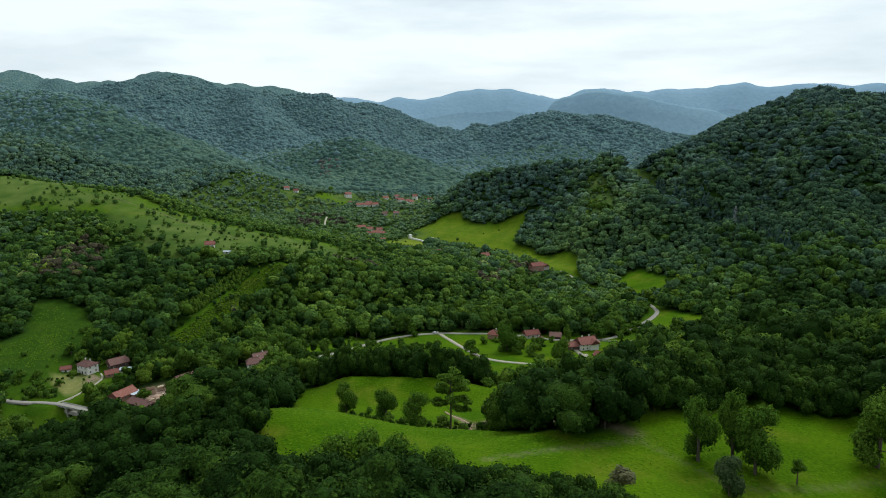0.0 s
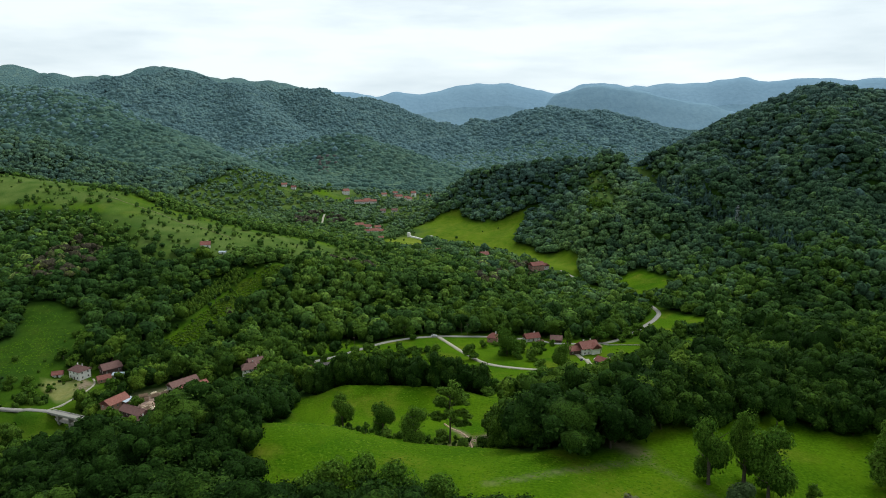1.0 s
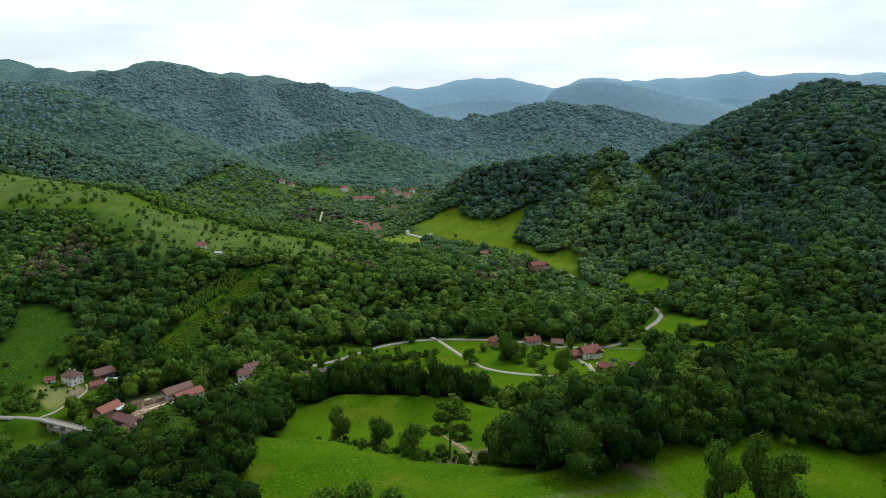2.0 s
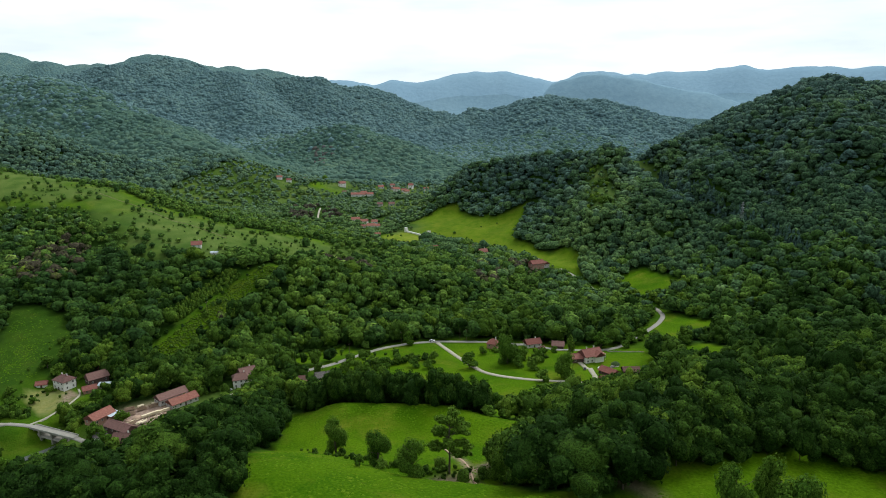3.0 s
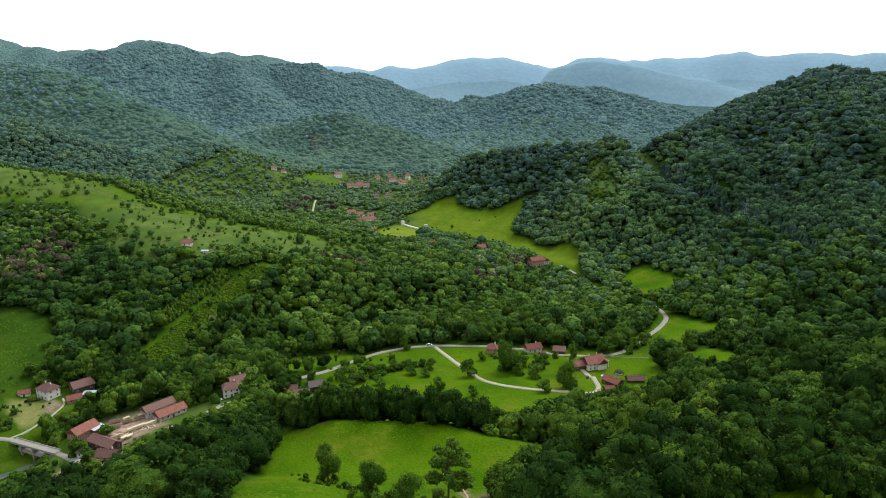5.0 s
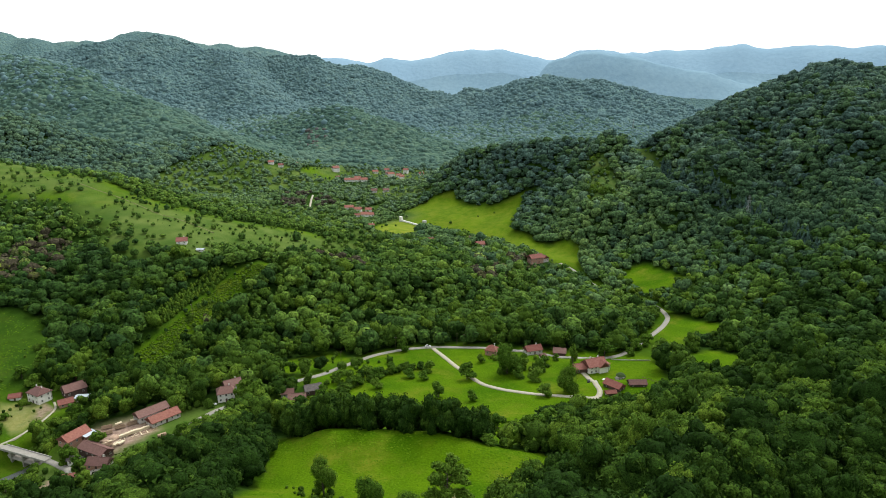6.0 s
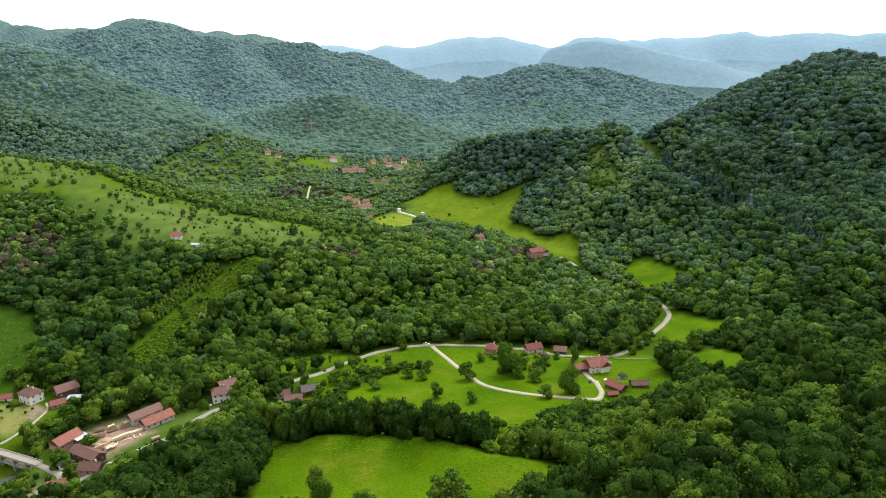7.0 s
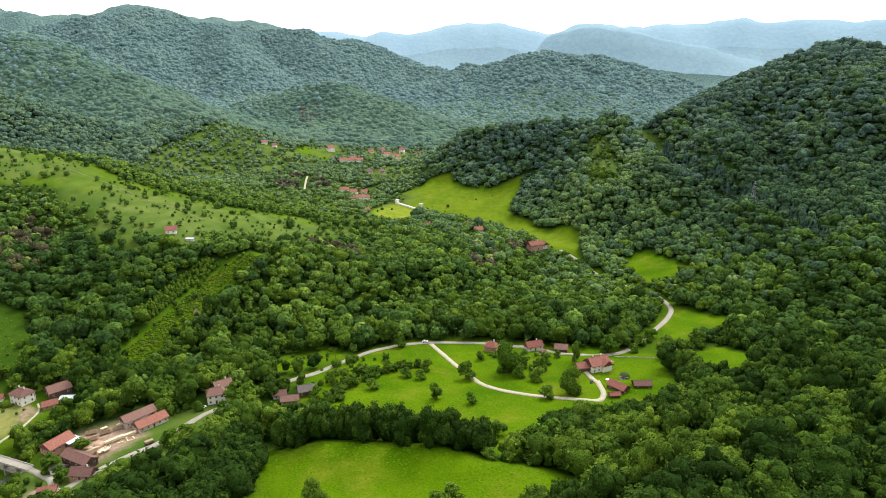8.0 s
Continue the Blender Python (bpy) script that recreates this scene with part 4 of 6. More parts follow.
def spots(near, far, step, tall, wide, seed, spread=46.0, dark=0.0, front=False):
    """Where trees stand between two distances: a jittered grid, without clearings, roads and yards."""
    rng = np.random.default_rng(seed)
    lim = far * math.sin(radians(spread))
    x, y = np.meshgrid(np.arange(-lim, lim, step), np.arange(25 if near < 100 else near * 0.6, far, step * 0.9))
    x = x + step * 0.5 * (np.arange(x.shape[0]) % 2)[:, None]
    x, y = (x + rng.uniform(-0.41, 0.41, x.shape) * step).ravel(), (y + rng.uniform(-0.41, 0.41, x.shape) * step).ravel()
    r = np.hypot(x, y)
    keep = (r >= near) & (r < far) & (np.abs(np.degrees(np.arctan2(x, y - (-40 if near < 100 else 0)))) < spread - 4)
    x, y = x[keep], y[keep]
    ok = np.ones(len(x), bool)
    if front:
        ok &= height(x * 1.012, y * 1.012) - height(x, y) > -0.003 * np.hypot(x, y)
    for o in CLEARINGS:
        d = edge_off(x, y, o)
        ok &= d > wide * 0.40
    for line, gap in ROADS:
        ok &= off_line(x, y, line) > gap
    ok &= off_line(x, y, [(-70, 338), (-52, 332), (-17, 327), (4, 320), (17, 317)]) > 12
    for o in OPEN_GROUND:
        ok &= ~inside(x, y, o)
    for hx, hy, hr in HOUSE_GAPS + VILLAGE_GAPS:
        ok &= np.hypot(x - hx, y - hy) > (hr if hy < 900 else hr * 0.75)
    cut = np.minimum(off_line(x, y, WEST_CUT), off_line(x, y, EAST_CUT) * 1.15)
    ok &= ((cut > 9) | (rng.random(len(x)) < 0.25)) & (off_line(x, y, SAPLINGS) > 8)
    ok &= ~inside(x, y, NOSE) | (rng.random(len(x)) < 0.45)
    rough = fbm(x / 70, y / 70, 61, 3)
    rugged = 70 * fbm(x / 90, y / 90, 33, 3)
    ok &= ~(inside(x + rugged, y - 2 * rugged, PASTURE) & (rough > -0.08) & (rng.random(len(x)) < 0.68))
    x, y = x[ok], y[ok]
    low = np.minimum(off_line(x, y, WEST_CUT) * 0.85, off_line(x, y, EAST_CUT)) < 12
    size = np.clip(rng.lognormal(-0.03, 0.31 if far < 600 else 0.22, len(x)) * (1 + (0.7 if far < 600 else 0.15) * fbm(x / 45, y / 45, 78, 2)), 0.5 if far < 600 else 0.6, 1.5) * np.where(low, 0.35, 1.0) * low_share(x, y) * np.where(inside(x, y, PASTURE), 0.66, 1.0)
    by_river = np.exp(-(off_line(x, y, RIVER) / 95) ** 2)
    tint = 0.42 - dark + 0.24 * by_river - 0.13 * (x > 250 + 0.1 * np.abs(y - 800)) - 0.15 * ((x > 95) & (y < 540)) - 0.12 * ((x < 60) & (y < 560)) + 0.85 * fbm(x / 150, y / 150, 71, 3) + 0.5 * fbm(x / 30, y / 30, 77, 2) + rng.normal(0, 0.21 if far < 1000 else 0.12, len(x)) - 0.26 * ((x < 0) & (y < 300)) - 0.1 * ((x < -150) & (y > 430) & (y < 740)) + 0.36 * inside(x, y, PASTURE)
    for px_, py_, pr, shift in TINT_PATCHES:
        tint = tint + shift * np.exp(-((x - px_) ** 2 + (y - py_) ** 2) / pr ** 2)
    tint = np.clip(tint, 0.02, 0.78)
    for gx_, gy_, gr in DRY_GROVES:
        dead = (np.hypot(x - gx_, (y - gy_) * 0.6) < gr * (0.7 + 0.6 * rng.random(len(x)))) & (rng.random(len(x)) < 0.6)
        tint[dead] = rng.uniform(1.4, 1.6, dead.sum())
    h, w = tall * size * rng.uniform(0.85, 1.15, len(x)), wide * size * rng.uniform(0.85, 1.2, len(x))
    return np.stack([x, y, height(x, y) - 0.06 * h, h, w, tint], -1)


front_kinds = [crown(90 + k, 16, 1850, 0.038, (3, 6), low=0.3, tight=0.75, core=0.93, plump=0.98, reach_=0.37, heart=0.40, single=True) for k in range(8)]
near_kinds = [crown(100 + k, 14, 540, 0.055, (3, 5), low=0.3, tight=0.7, core=0.93, plump=0.98, reach_=0.37, heart=0.40, single=True) for k in range(8)]
edge_kinds = [crown(150 + k, 7, 105, 0.088, (3, 4), low=0.35, tight=0.7, core=0.95, plump=1.05, reach_=0.34, heart=0.42, single=True) for k in range(10)]
mid_kinds = [lobed_dome(200 + k, 3, 6, 2, 14) for k in range(14)]
hill_kinds = [lobed_dome(250 + k, 3, 6, 1, 9) for k in range(14)]
bush_kinds = [lobed_dome(280 + k, 2, 6, 0, 10) for k in range(10)]
far_kinds = [dome(300 + k, 2, 4, 0.2) for k in range(10)]


def trunk(seed):
    """A tapered, slightly bent trunk in a unit box."""
    rng = np.random.default_rng(seed)
    bend, v, f = rng.uniform(-0.03, 0.03, 2), [], []
    for k, (z, r) in enumerate(((-0.16, 0.030), (0.0, 0.022), (0.3, 0.016), (0.62, 0.008))):
        for q in range(5):
            a = 2 * math.pi * q / 5
            v.append((r * math.cos(a) + bend[0] * k, r * math.sin(a) + bend[1] * k, z))
        if k:
            for q in range(5):
                a, b = 5 * (k - 1) + q, 5 * (k - 1) + (q + 1) % 5
                f += [(a, b, b + 5), (a, b + 5, a + 5)]
    return np.array(v), np.array(f)


def row_of_trees(line, step, rows, tall, wide, tint, seed):
    """Trees planted close along a line, in a few rows."""
    rng = np.random.default_rng(seed)
    c = smooth_line(line, step)
    d = np.gradient(c, axis=0)
    side = np.stack([-d[:, 1], d[:, 0]], -1) / np.linalg.norm(d, axis=1)[:, None]
    p = np.concatenate([c + side * (k * step * 0.9) + rng.normal(0, max(0.8, 0.28 * step), c.shape) for k in range(rows)])
    h = tall * rng.uniform(0.82, 1.14, len(p))
    return np.stack([p[:, 0], p[:, 1], height(p[:, 0], p[:, 1]) - 0.18 * h, h, wide * rng.uniform(0.85, 1.15, len(p)), np.clip(rng.normal(tint, 0.09, len(p)), 0.02, 0.8)], -1)


near_spots = spots(85, 285, 10.2, 15.0, 13.2, 11, 40.5, dark=0.25)
near_spots[:, 5] = np.clip(near_spots[:, 5] + np.random.default_rng(9).normal(0, 0.2, len(near_spots)), 0.03, 0.8)
# lower growth on the knoll and along the near edge of the meadow
near_spots[:, 3] *= np.where((near_spots[:, 0] < -40) & (near_spots[:, 1] > 160), 0.89, 1.0) * np.where((near_spots[:, 0] > -5) & (near_spots[:, 1] < 160), 0.72, 1.0)
edges = [row_of_trees([(72, 213), (90, 217), (113, 217), (133, 214), (150, 199), (166, 176)], 7.0, 3, 16.0, 12.0, 0.24, 79),
         row_of_trees([(-82, 336), (-78, 292), (-76, 256), (-68, 225), (-64, 204)][::-1], 7.0, 2, 15.0, 12.0, 0.18, 80),
         row_of_trees([(-6, 150), (10, 149), (22, 145), (32, 143), (43, 135)][::-1], 5.5, 2, 10.5, 9.5, 0.30, 89),
         row_of_trees([(84, 350), (70, 356), (60, 352)][::-1], 7.0, 2, 11.0, 11.0, 0.38, 81),
         row_of_trees([(-57, 409), (-44, 434), (-28, 445), (-10, 449)], 4.5, 2, 5.5, 5.5, 0.48, 82),
         row_of_trees([(-82, 396), (-66, 402), (-50, 406)], 6.5, 1, 5.0, 5.5, 0.5, 83),
         row_of_trees([(-88, 374), (-60, 372), (-36, 362), (-10, 356)], 6.0, 2, 6.0, 7.0, 0.45, 84)]
belt = row_of_trees([(-70, 334), (-52, 326), (-17, 321), (4, 314), (19, 311)], 5.6, 3, 19.5, 10.5, 0.26, 77)
clump = row_of_trees([(22, 248), (22, 222), (30, 205), (48, 200), (62, 206), (72, 222)], 6.5, 2, 16.0, 12.0, 0.54, 78)
near_trees = np.concatenate([near_spots, clump, *edges[:3]])
lifted = near_trees + np.array([0, 0, 0.06, 0, 0, 0]) * near_trees[:, 3:4]
belt_lifted = belt + np.array([0, 0, 0.04, 0, 0, 0]) * belt[:, 3:4]
trunk_kinds = [trunk(600 + k) for k in range(6)]
wood("tree_belt", belt_lifted, near_kinds, leaf_mat, "dense dark green belt of trees along the meadow edge", smooth=True)
close = np.hypot(lifted[:, 0], lifted[:, 1]) < 190
wood("front_wood", lifted[close], front_kinds, leaf_mat, "dense green broadleaf wood on the near side of the meadow", smooth=True)
wood("near_wood", np.concatenate([lifted[~close], *edges[3:]]), near_kinds, leaf_mat, "dense dark green broadleaf wood round the meadows", smooth=True)
wood("tree_trunks", np.concatenate([lifted, belt_lifted]), trunk_kinds, bark_mat, "grey-brown trunks of the trees round the meadows", smooth=True)
slope, floor_trees = spots(285, 560, 7.5, 12.0, 10.2, 14, 40.5), spots(560, 820, 7.0, 10.0, 9.8, 12, 40.5)
lower = np.concatenate([slope, floor_trees])
leafy = np.random.default_rng(3).random(len(lower)) > np.clip((np.hypot(lower[:, 0], lower[:, 1]) - 430) / 270, 0, 1)
wood("slope_wood", lower[leafy], edge_kinds, leaf_mat, "mixed green broadleaf trees on the lower valley slopes", smooth=True)
valley = np.concatenate([lower[~leafy], spots(820, 1490, 7.3, 10.0, 11.4, 16, 40.5), row_of_trees(RAVINES[1][0], 8.5, 3, 11.0, 11.0, 0.2, 88)])
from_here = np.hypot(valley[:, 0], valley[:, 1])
# leaf colour takes in more painted haze from the valley floor to the hills
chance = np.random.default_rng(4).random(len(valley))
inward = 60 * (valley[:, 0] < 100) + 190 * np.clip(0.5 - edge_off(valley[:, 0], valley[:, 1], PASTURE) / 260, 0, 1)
thin_haze = chance < np.clip((from_here - inward - 580) / 190, 0, 1)
blue = thin_haze & (chance < np.clip((from_here - inward - 800) / 300, 0, 1))
hazier = blue & (chance < np.clip((from_here - 1300) / 420, 0, 0.95))
wood("valley_wood", valley[~thin_haze], mid_kinds, crown_mat, "dense mixed green woodland covering the valley floor", smooth=True)
wood("grove_wood", valley[thin_haze & ~blue], mid_kinds, thin_haze_mat, "mixed green woodland on the lower hillsides, slightly hazed in colour", smooth=True)
wood("hill_wood", valley[blue & ~hazier], hill_kinds, hazy_hill_mat, "green woodland covering the hills, bluish haze put into its colour", smooth=True)
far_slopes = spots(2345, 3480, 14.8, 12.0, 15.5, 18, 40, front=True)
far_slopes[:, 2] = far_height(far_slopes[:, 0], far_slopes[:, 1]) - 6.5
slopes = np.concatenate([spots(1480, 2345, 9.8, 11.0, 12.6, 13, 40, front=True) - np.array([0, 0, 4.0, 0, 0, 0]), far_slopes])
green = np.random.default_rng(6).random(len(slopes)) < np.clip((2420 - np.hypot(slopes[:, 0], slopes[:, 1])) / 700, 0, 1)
wood("lower_mountain_wood", np.concatenate([valley[hazier], slopes[green]]), far_kinds, hazy_foothill_mat, "green woodland at the foot of the mountains, coloured with haze", smooth=True)
wood("mountain_wood", slopes[~green], far_kinds, hazy_mountain_mat, "woodland on the mountainsides, blue haze put into its leaf colour", smooth=True)
wood("hilltop_wood", spots(12, 86, 9.5, 15.0, 12.0, 17, 60, dark=0.2), mid_kinds, leaf_mat, "dark green trees on the hill below", smooth=True)


def conifer(seed, tiers=6):
    """A narrow spire of drooping tiers in a unit box."""
    rng = np.random.default_rng(seed)
    verts, faces = [], []
    for k in range(tiers):
        z, r, base = 0.1 + 0.8 * k / tiers, 0.5 * (1 - 0.85 * k / tiers), len(verts)
        verts.append((0, 0, z + 0.9 / tiers + 0.12))
        for q in range(7):
            a, rq = 2 * math.pi * q / 7 + k, r * rng.uniform(0.7, 1.15)
            verts.append((rq * math.cos(a), rq * math.sin(a), z + rng.uniform(-0.05, 0.03)))
        faces += [(base, base + 1 + q, base + 1 + (q + 1) % 7) for q in range(7)]
    return np.array(verts), np.array(faces)


spire_kinds = [conifer(500 + k) for k in range(5)]
# first row: very dark trees in place of the shadow line down the ravine
wood("conifer_belt", np.concatenate([row_of_trees([(292, 905), (296, 862), (303, 815), (310, 765), (322, 715), (331, 660), (336, 612)], 5.0, 2, 15.0, 8.6, 0.04, 85), row_of_trees([(224, 962), (236, 948), (250, 938)], 5.0, 2, 17.0, 7.0, 0.10, 86), row_of_trees([(640, 985), (690, 990), (760, 985)], 7.0, 3, 18.0, 8.0, 0.08, 87)]), spire_kinds, hazy_hill_mat, "dark green conifers on the hill crest, one row in place of ravine shade")


def scrub(count, outline, seed, tall):
    rng = np.random.default_rng(seed)
    o = np.array(outline)
    x, y = rng.uniform(o[:, 0].min(), o[:, 0].max(), count * 4), rng.uniform(o[:, 1].min(), o[:, 1].max(), count * 4)
    keep = inside(x, y, outline) & (fbm(x / 45, y / 45, seed, 3) > -0.05) & (off_line(x, y, HILL_ROAD) > 9)
    for hx, hy, hr in HOUSE_GAPS[24:] + VILLAGE_GAPS:
        keep &= ~((np.abs(x - hx) < hr + 4) & (y > hy - 45) & (y < hy + hr))
    x, y = x[keep][:count], y[keep][:count]
    h = tall * rng.lognormal(0, 0.4, len(x))
    return np.stack([x, y, height(x, y) - 0.2 * h, h * 1.2, h * rng.uniform(1.0, 1.5, len(x)), np.clip(rng.normal(0.56, 0.14, len(x)), 0.1, 0.72)], -1)


wood("hill_scrub", np.concatenate([scrub(280, HILL_MEADOW, 5, 1.8), scrub(110, HILL_MEADOW, 22, 4.0), scrub(760, PASTURE, 13, 3.4), scrub(10, GREEN_FIELD, 7, 2.5)]), bush_kinds, crown_mat, "scattered green bushes across the hill pastures", smooth=True)
wood("scrub", np.concatenate([scrub(240, NOSE, 21, 2.6), row_of_trees([(x + 7, y - 3) for x, y in SAPLINGS[::-1]], 2.8, 6, 5.0, 3.2, 0.68, 92), row_of_trees(WEST_CUT, 1.7, 6, 1.0, 2.2, 0.8, 90), row_of_trees(WEST_CUT[::-1], 1.7, 5, 1.0, 2.2, 0.8, 91), scrub(14, WEST_MEADOW, 6, 3.0), scrub(26, WEST_YARD, 17, 2.2), scrub(40, [(-176, 392), (-160, 402), (-140, 408), (-128, 400), (-140, 396), (-168, 386)], 18, 2.6), scrub(34, [(-73, 424), (-73, 447), (-55, 465), (-30, 470), (-25, 440), (-40, 425)], 8, 2.8), scrub(110, [(-62, 284), (-44, 272), (-26, 260), (-8, 252), (16, 244), (18, 234), (0, 236), (-20, 246), (-46, 260)], 9, 1.5), scrub(16, ORCHARD, 10, 3.5), scrub(34, [(28, 472), (92, 468), (92, 452), (60, 440), (36, 452)], 19, 2.4), scrub(60, [(-250, 366), (-230, 364), (-200, 350), (-184, 340), (-190, 322), (-235, 340)], 14, 2.6), scrub(22, [(-222, 372), (-220, 402), (-208, 404), (-204, 372)], 15, 3.4), scrub(24, [(-264, 396), (-244, 392), (-238, 376), (-262, 374)], 16, 2.6)]), bush_kinds, leaf_mat, "scattered low green bushes across the rough pasture", smooth=True)


def tufts(count, outline, seed):
    """Rough clumps of taller grass: small three-sided cones, thicker in some patches."""
    rng = np.random.default_rng(seed)
    o = np.array(outline)
    x, y = rng.uniform(o[:, 0].min(), o[:, 0].max(), count * 5), rng.uniform(o[:, 1].min(), o[:, 1].max(), count * 5)
    keep = inside(x, y, outline) & (rng.random(len(x)) < np.clip(0.35 + 2.6 * fbm(x / 26, y / 26, seed, 4), 0.03, 1))
    x, y = x[keep][:count], y[keep][:count]
    tall, wide, turn = rng.uniform(0.10, 0.28, len(x)), rng.uniform(0.4, 1.0, len(x)), rng.uniform(0, 6.3, len(x))
    z = height(x, y) - 0.05
    corner = [np.stack([x + wide * np.cos(turn + k * 2.094), y + wide * np.sin(turn + k * 2.094), z], -1) for k in range(3)]
    v = np.stack([*corner, np.stack([x, y, z + tall], -1)], 1).reshape(-1, 3)
    f = (np.array([(0, 1, 3), (1, 2, 3), (2, 0, 3)])[None] + 4 * np.arange(len(x))[:, None, None]).reshape(-1, 3)
    return v, f


tuft_v, tuft_f, tuft_n = [], [], 0
for tuft_count, tuft_outline, tuft_seed in ((9000, MEADOW, 21), (5000, FARM, 22), (1200, WEST_MEADOW, 23)):
    v, f = tufts(tuft_count, tuft_outline, tuft_seed)
    tuft_v.append(v)
    tuft_f.append(f + tuft_n)
    tuft_n += len(v)
tagged(mesh_object("grass", np.concatenate(tuft_v), np.concatenate(tuft_f), tuft_mat), "rough tufts of taller green grass on the meadows", "grass", kind="stuff")


# ---- building blocks for things ----
def part(name, bm, mat, parent, label=""):
    """Links a bmesh as one mesh object under a thing or a part."""
    me = bpy.data.meshes.new(name)
    bm.to_mesh(me)
    bm.free()
    me.materials.append(mat)
    ob = new(name, me)
    ob.parent = parent
    return tagged(ob, label)


def root(name, x, y, turn, label, category, group="", z=None, kind=""):
    ob = new(name)
    ob.empty_display_size = 0.3
    ob.matrix_basis = pose(x, y, float(height(x, y)) if z is None else z, 0, 0, turn)
    return tagged(ob, label, category, group, kind)


def add_box(bm, size, at, turn=None, bevel=0.0):
    m = Matrix.Translation(at) @ (turn or Matrix.Identity(4)) @ Matrix.Diagonal((*size, 1))
    made = bmesh.ops.create_cube(bm, size=1.0, matrix=m)["verts"]
    if bevel:
        edges = list({e for v in made for e in v.link_edges})
        bmesh.ops.bevel(bm, geom=edges, offset=bevel, segments=1, affect="EDGES")
    return bm


def box(size, at, turn=None, bevel=0.0):
    return add_box(bmesh.new(), size, at, turn, bevel)


def add_tube(bm, points, radii, sides=6):
    rings = []
    pts = [Vector(p) for p in points]
    for k, (p, r) in enumerate(zip(pts, radii)):
        d = (pts[min(k + 1, len(pts) - 1)] - pts[max(k - 1, 0)]).normalized()
        u = d.cross(Vector((0.31, 0.87, 0.38))).normalized()
        w = d.cross(u)
        rings.append([bm.verts.new(p + r * (math.cos(2 * math.pi * s / sides) * u + math.sin(2 * math.pi * s / sides) * w)) for s in range(sides)])
    for a, b in zip(rings, rings[1:]):
        for s in range(sides):
            bm.faces.new((a[s], a[(s + 1) % sides], b[(s + 1) % sides], b[s]))
    bm.faces.new(rings[0][::-1])
    bm.faces.new(rings[-1])
    return bm


def tube(points, radii, sides=6):
    return add_tube(bmesh.new(), points, radii, sides)


def solid(verts, faces):
    bm = bmesh.new()
    vs = [bm.verts.new(v) for v in verts]
    for f in faces:
        bm.faces.new([vs[k] for k in f])
    bmesh.ops.recalc_face_normals(bm, faces=bm.faces)
    return bm


def gabled_walls(length, width, tall, rise, deep=1.4):
    """Four walls down into the ground, with gables."""
    x, y = length / 2, width / 2
    v = [(sx * x, sy * y, z) for z in (-deep, tall) for sx, sy in ((-1, -1), (1, -1), (1, 1), (-1, 1))]
    v += [(-x, 0, tall + rise), (x, 0, tall + rise)]
    return solid(v, [(0, 1, 5, 4), (2, 3, 7, 6), (1, 2, 6, 9, 5), (3, 0, 4, 8, 7), (3, 2, 1, 0), (4, 5, 9, 8), (6, 7, 8, 9)])


def gabled_roof(length, width, tall, rise, over=0.6, thick=0.22, hip=0.0):
    """A roof of two thick slopes with eaves; hip draws in the ends of the ridge."""
    slope = rise / (width / 2)
    x, y = length / 2 + over, width / 2 + over
    low, top, rx = tall - slope * over, tall + rise + 0.02, length / 2 + over - hip
    v = []
    for dz in (0.05, 0.05 + thick):
        v += [(-x, -y, low + dz), (x, -y, low + dz), (x, y, low + dz), (-x, y, low + dz), (-rx, 0, top + dz), (rx, 0, top + dz)]
    bm = solid(v, [(6, 7, 11, 10), (8, 9, 10, 11), (0, 1, 7, 6), (2, 3, 9, 8), (1, 2, 8, 11, 7) if not hip else (1, 2, 8, 7), (3, 0, 6, 10, 9) if not hip else (3, 0, 6, 9), (0, 4, 5, 1), (2, 5, 4, 3)] + ([(7, 8, 11), (9, 6, 10), (1, 5, 2), (3, 4, 0)] if hip else [(1, 5, 2), (3, 4, 0)]))
    return bm


def add_window(house, x, y, z, turn, wide=0.95, tall=1.25):
    m = Matrix.Translation((x, y, z)) @ Matrix.Rotation(radians(turn), 4, "Z")
    bm = bmesh.new()
    for sx, sz, ax, az in ((wide + 0.16, 0.1, 0, tall / 2), (wide + 0.16, 0.1, 0, -tall / 2), (0.1, tall, wide / 2, 0), (0.1, tall, -wide / 2, 0), (0.06, tall, 0, 0)):
        add_box(bm, (sx, 0.14, sz), (ax, -0.02, az))
    bm.transform(m)
    w = part("window", bm, frame_mat, house)
    pane = box((wide, 0.06, tall), (0, -0.01, 0))
    pane.transform(m)
    part("pane", pane, glass_mat, w, "dark window glass")


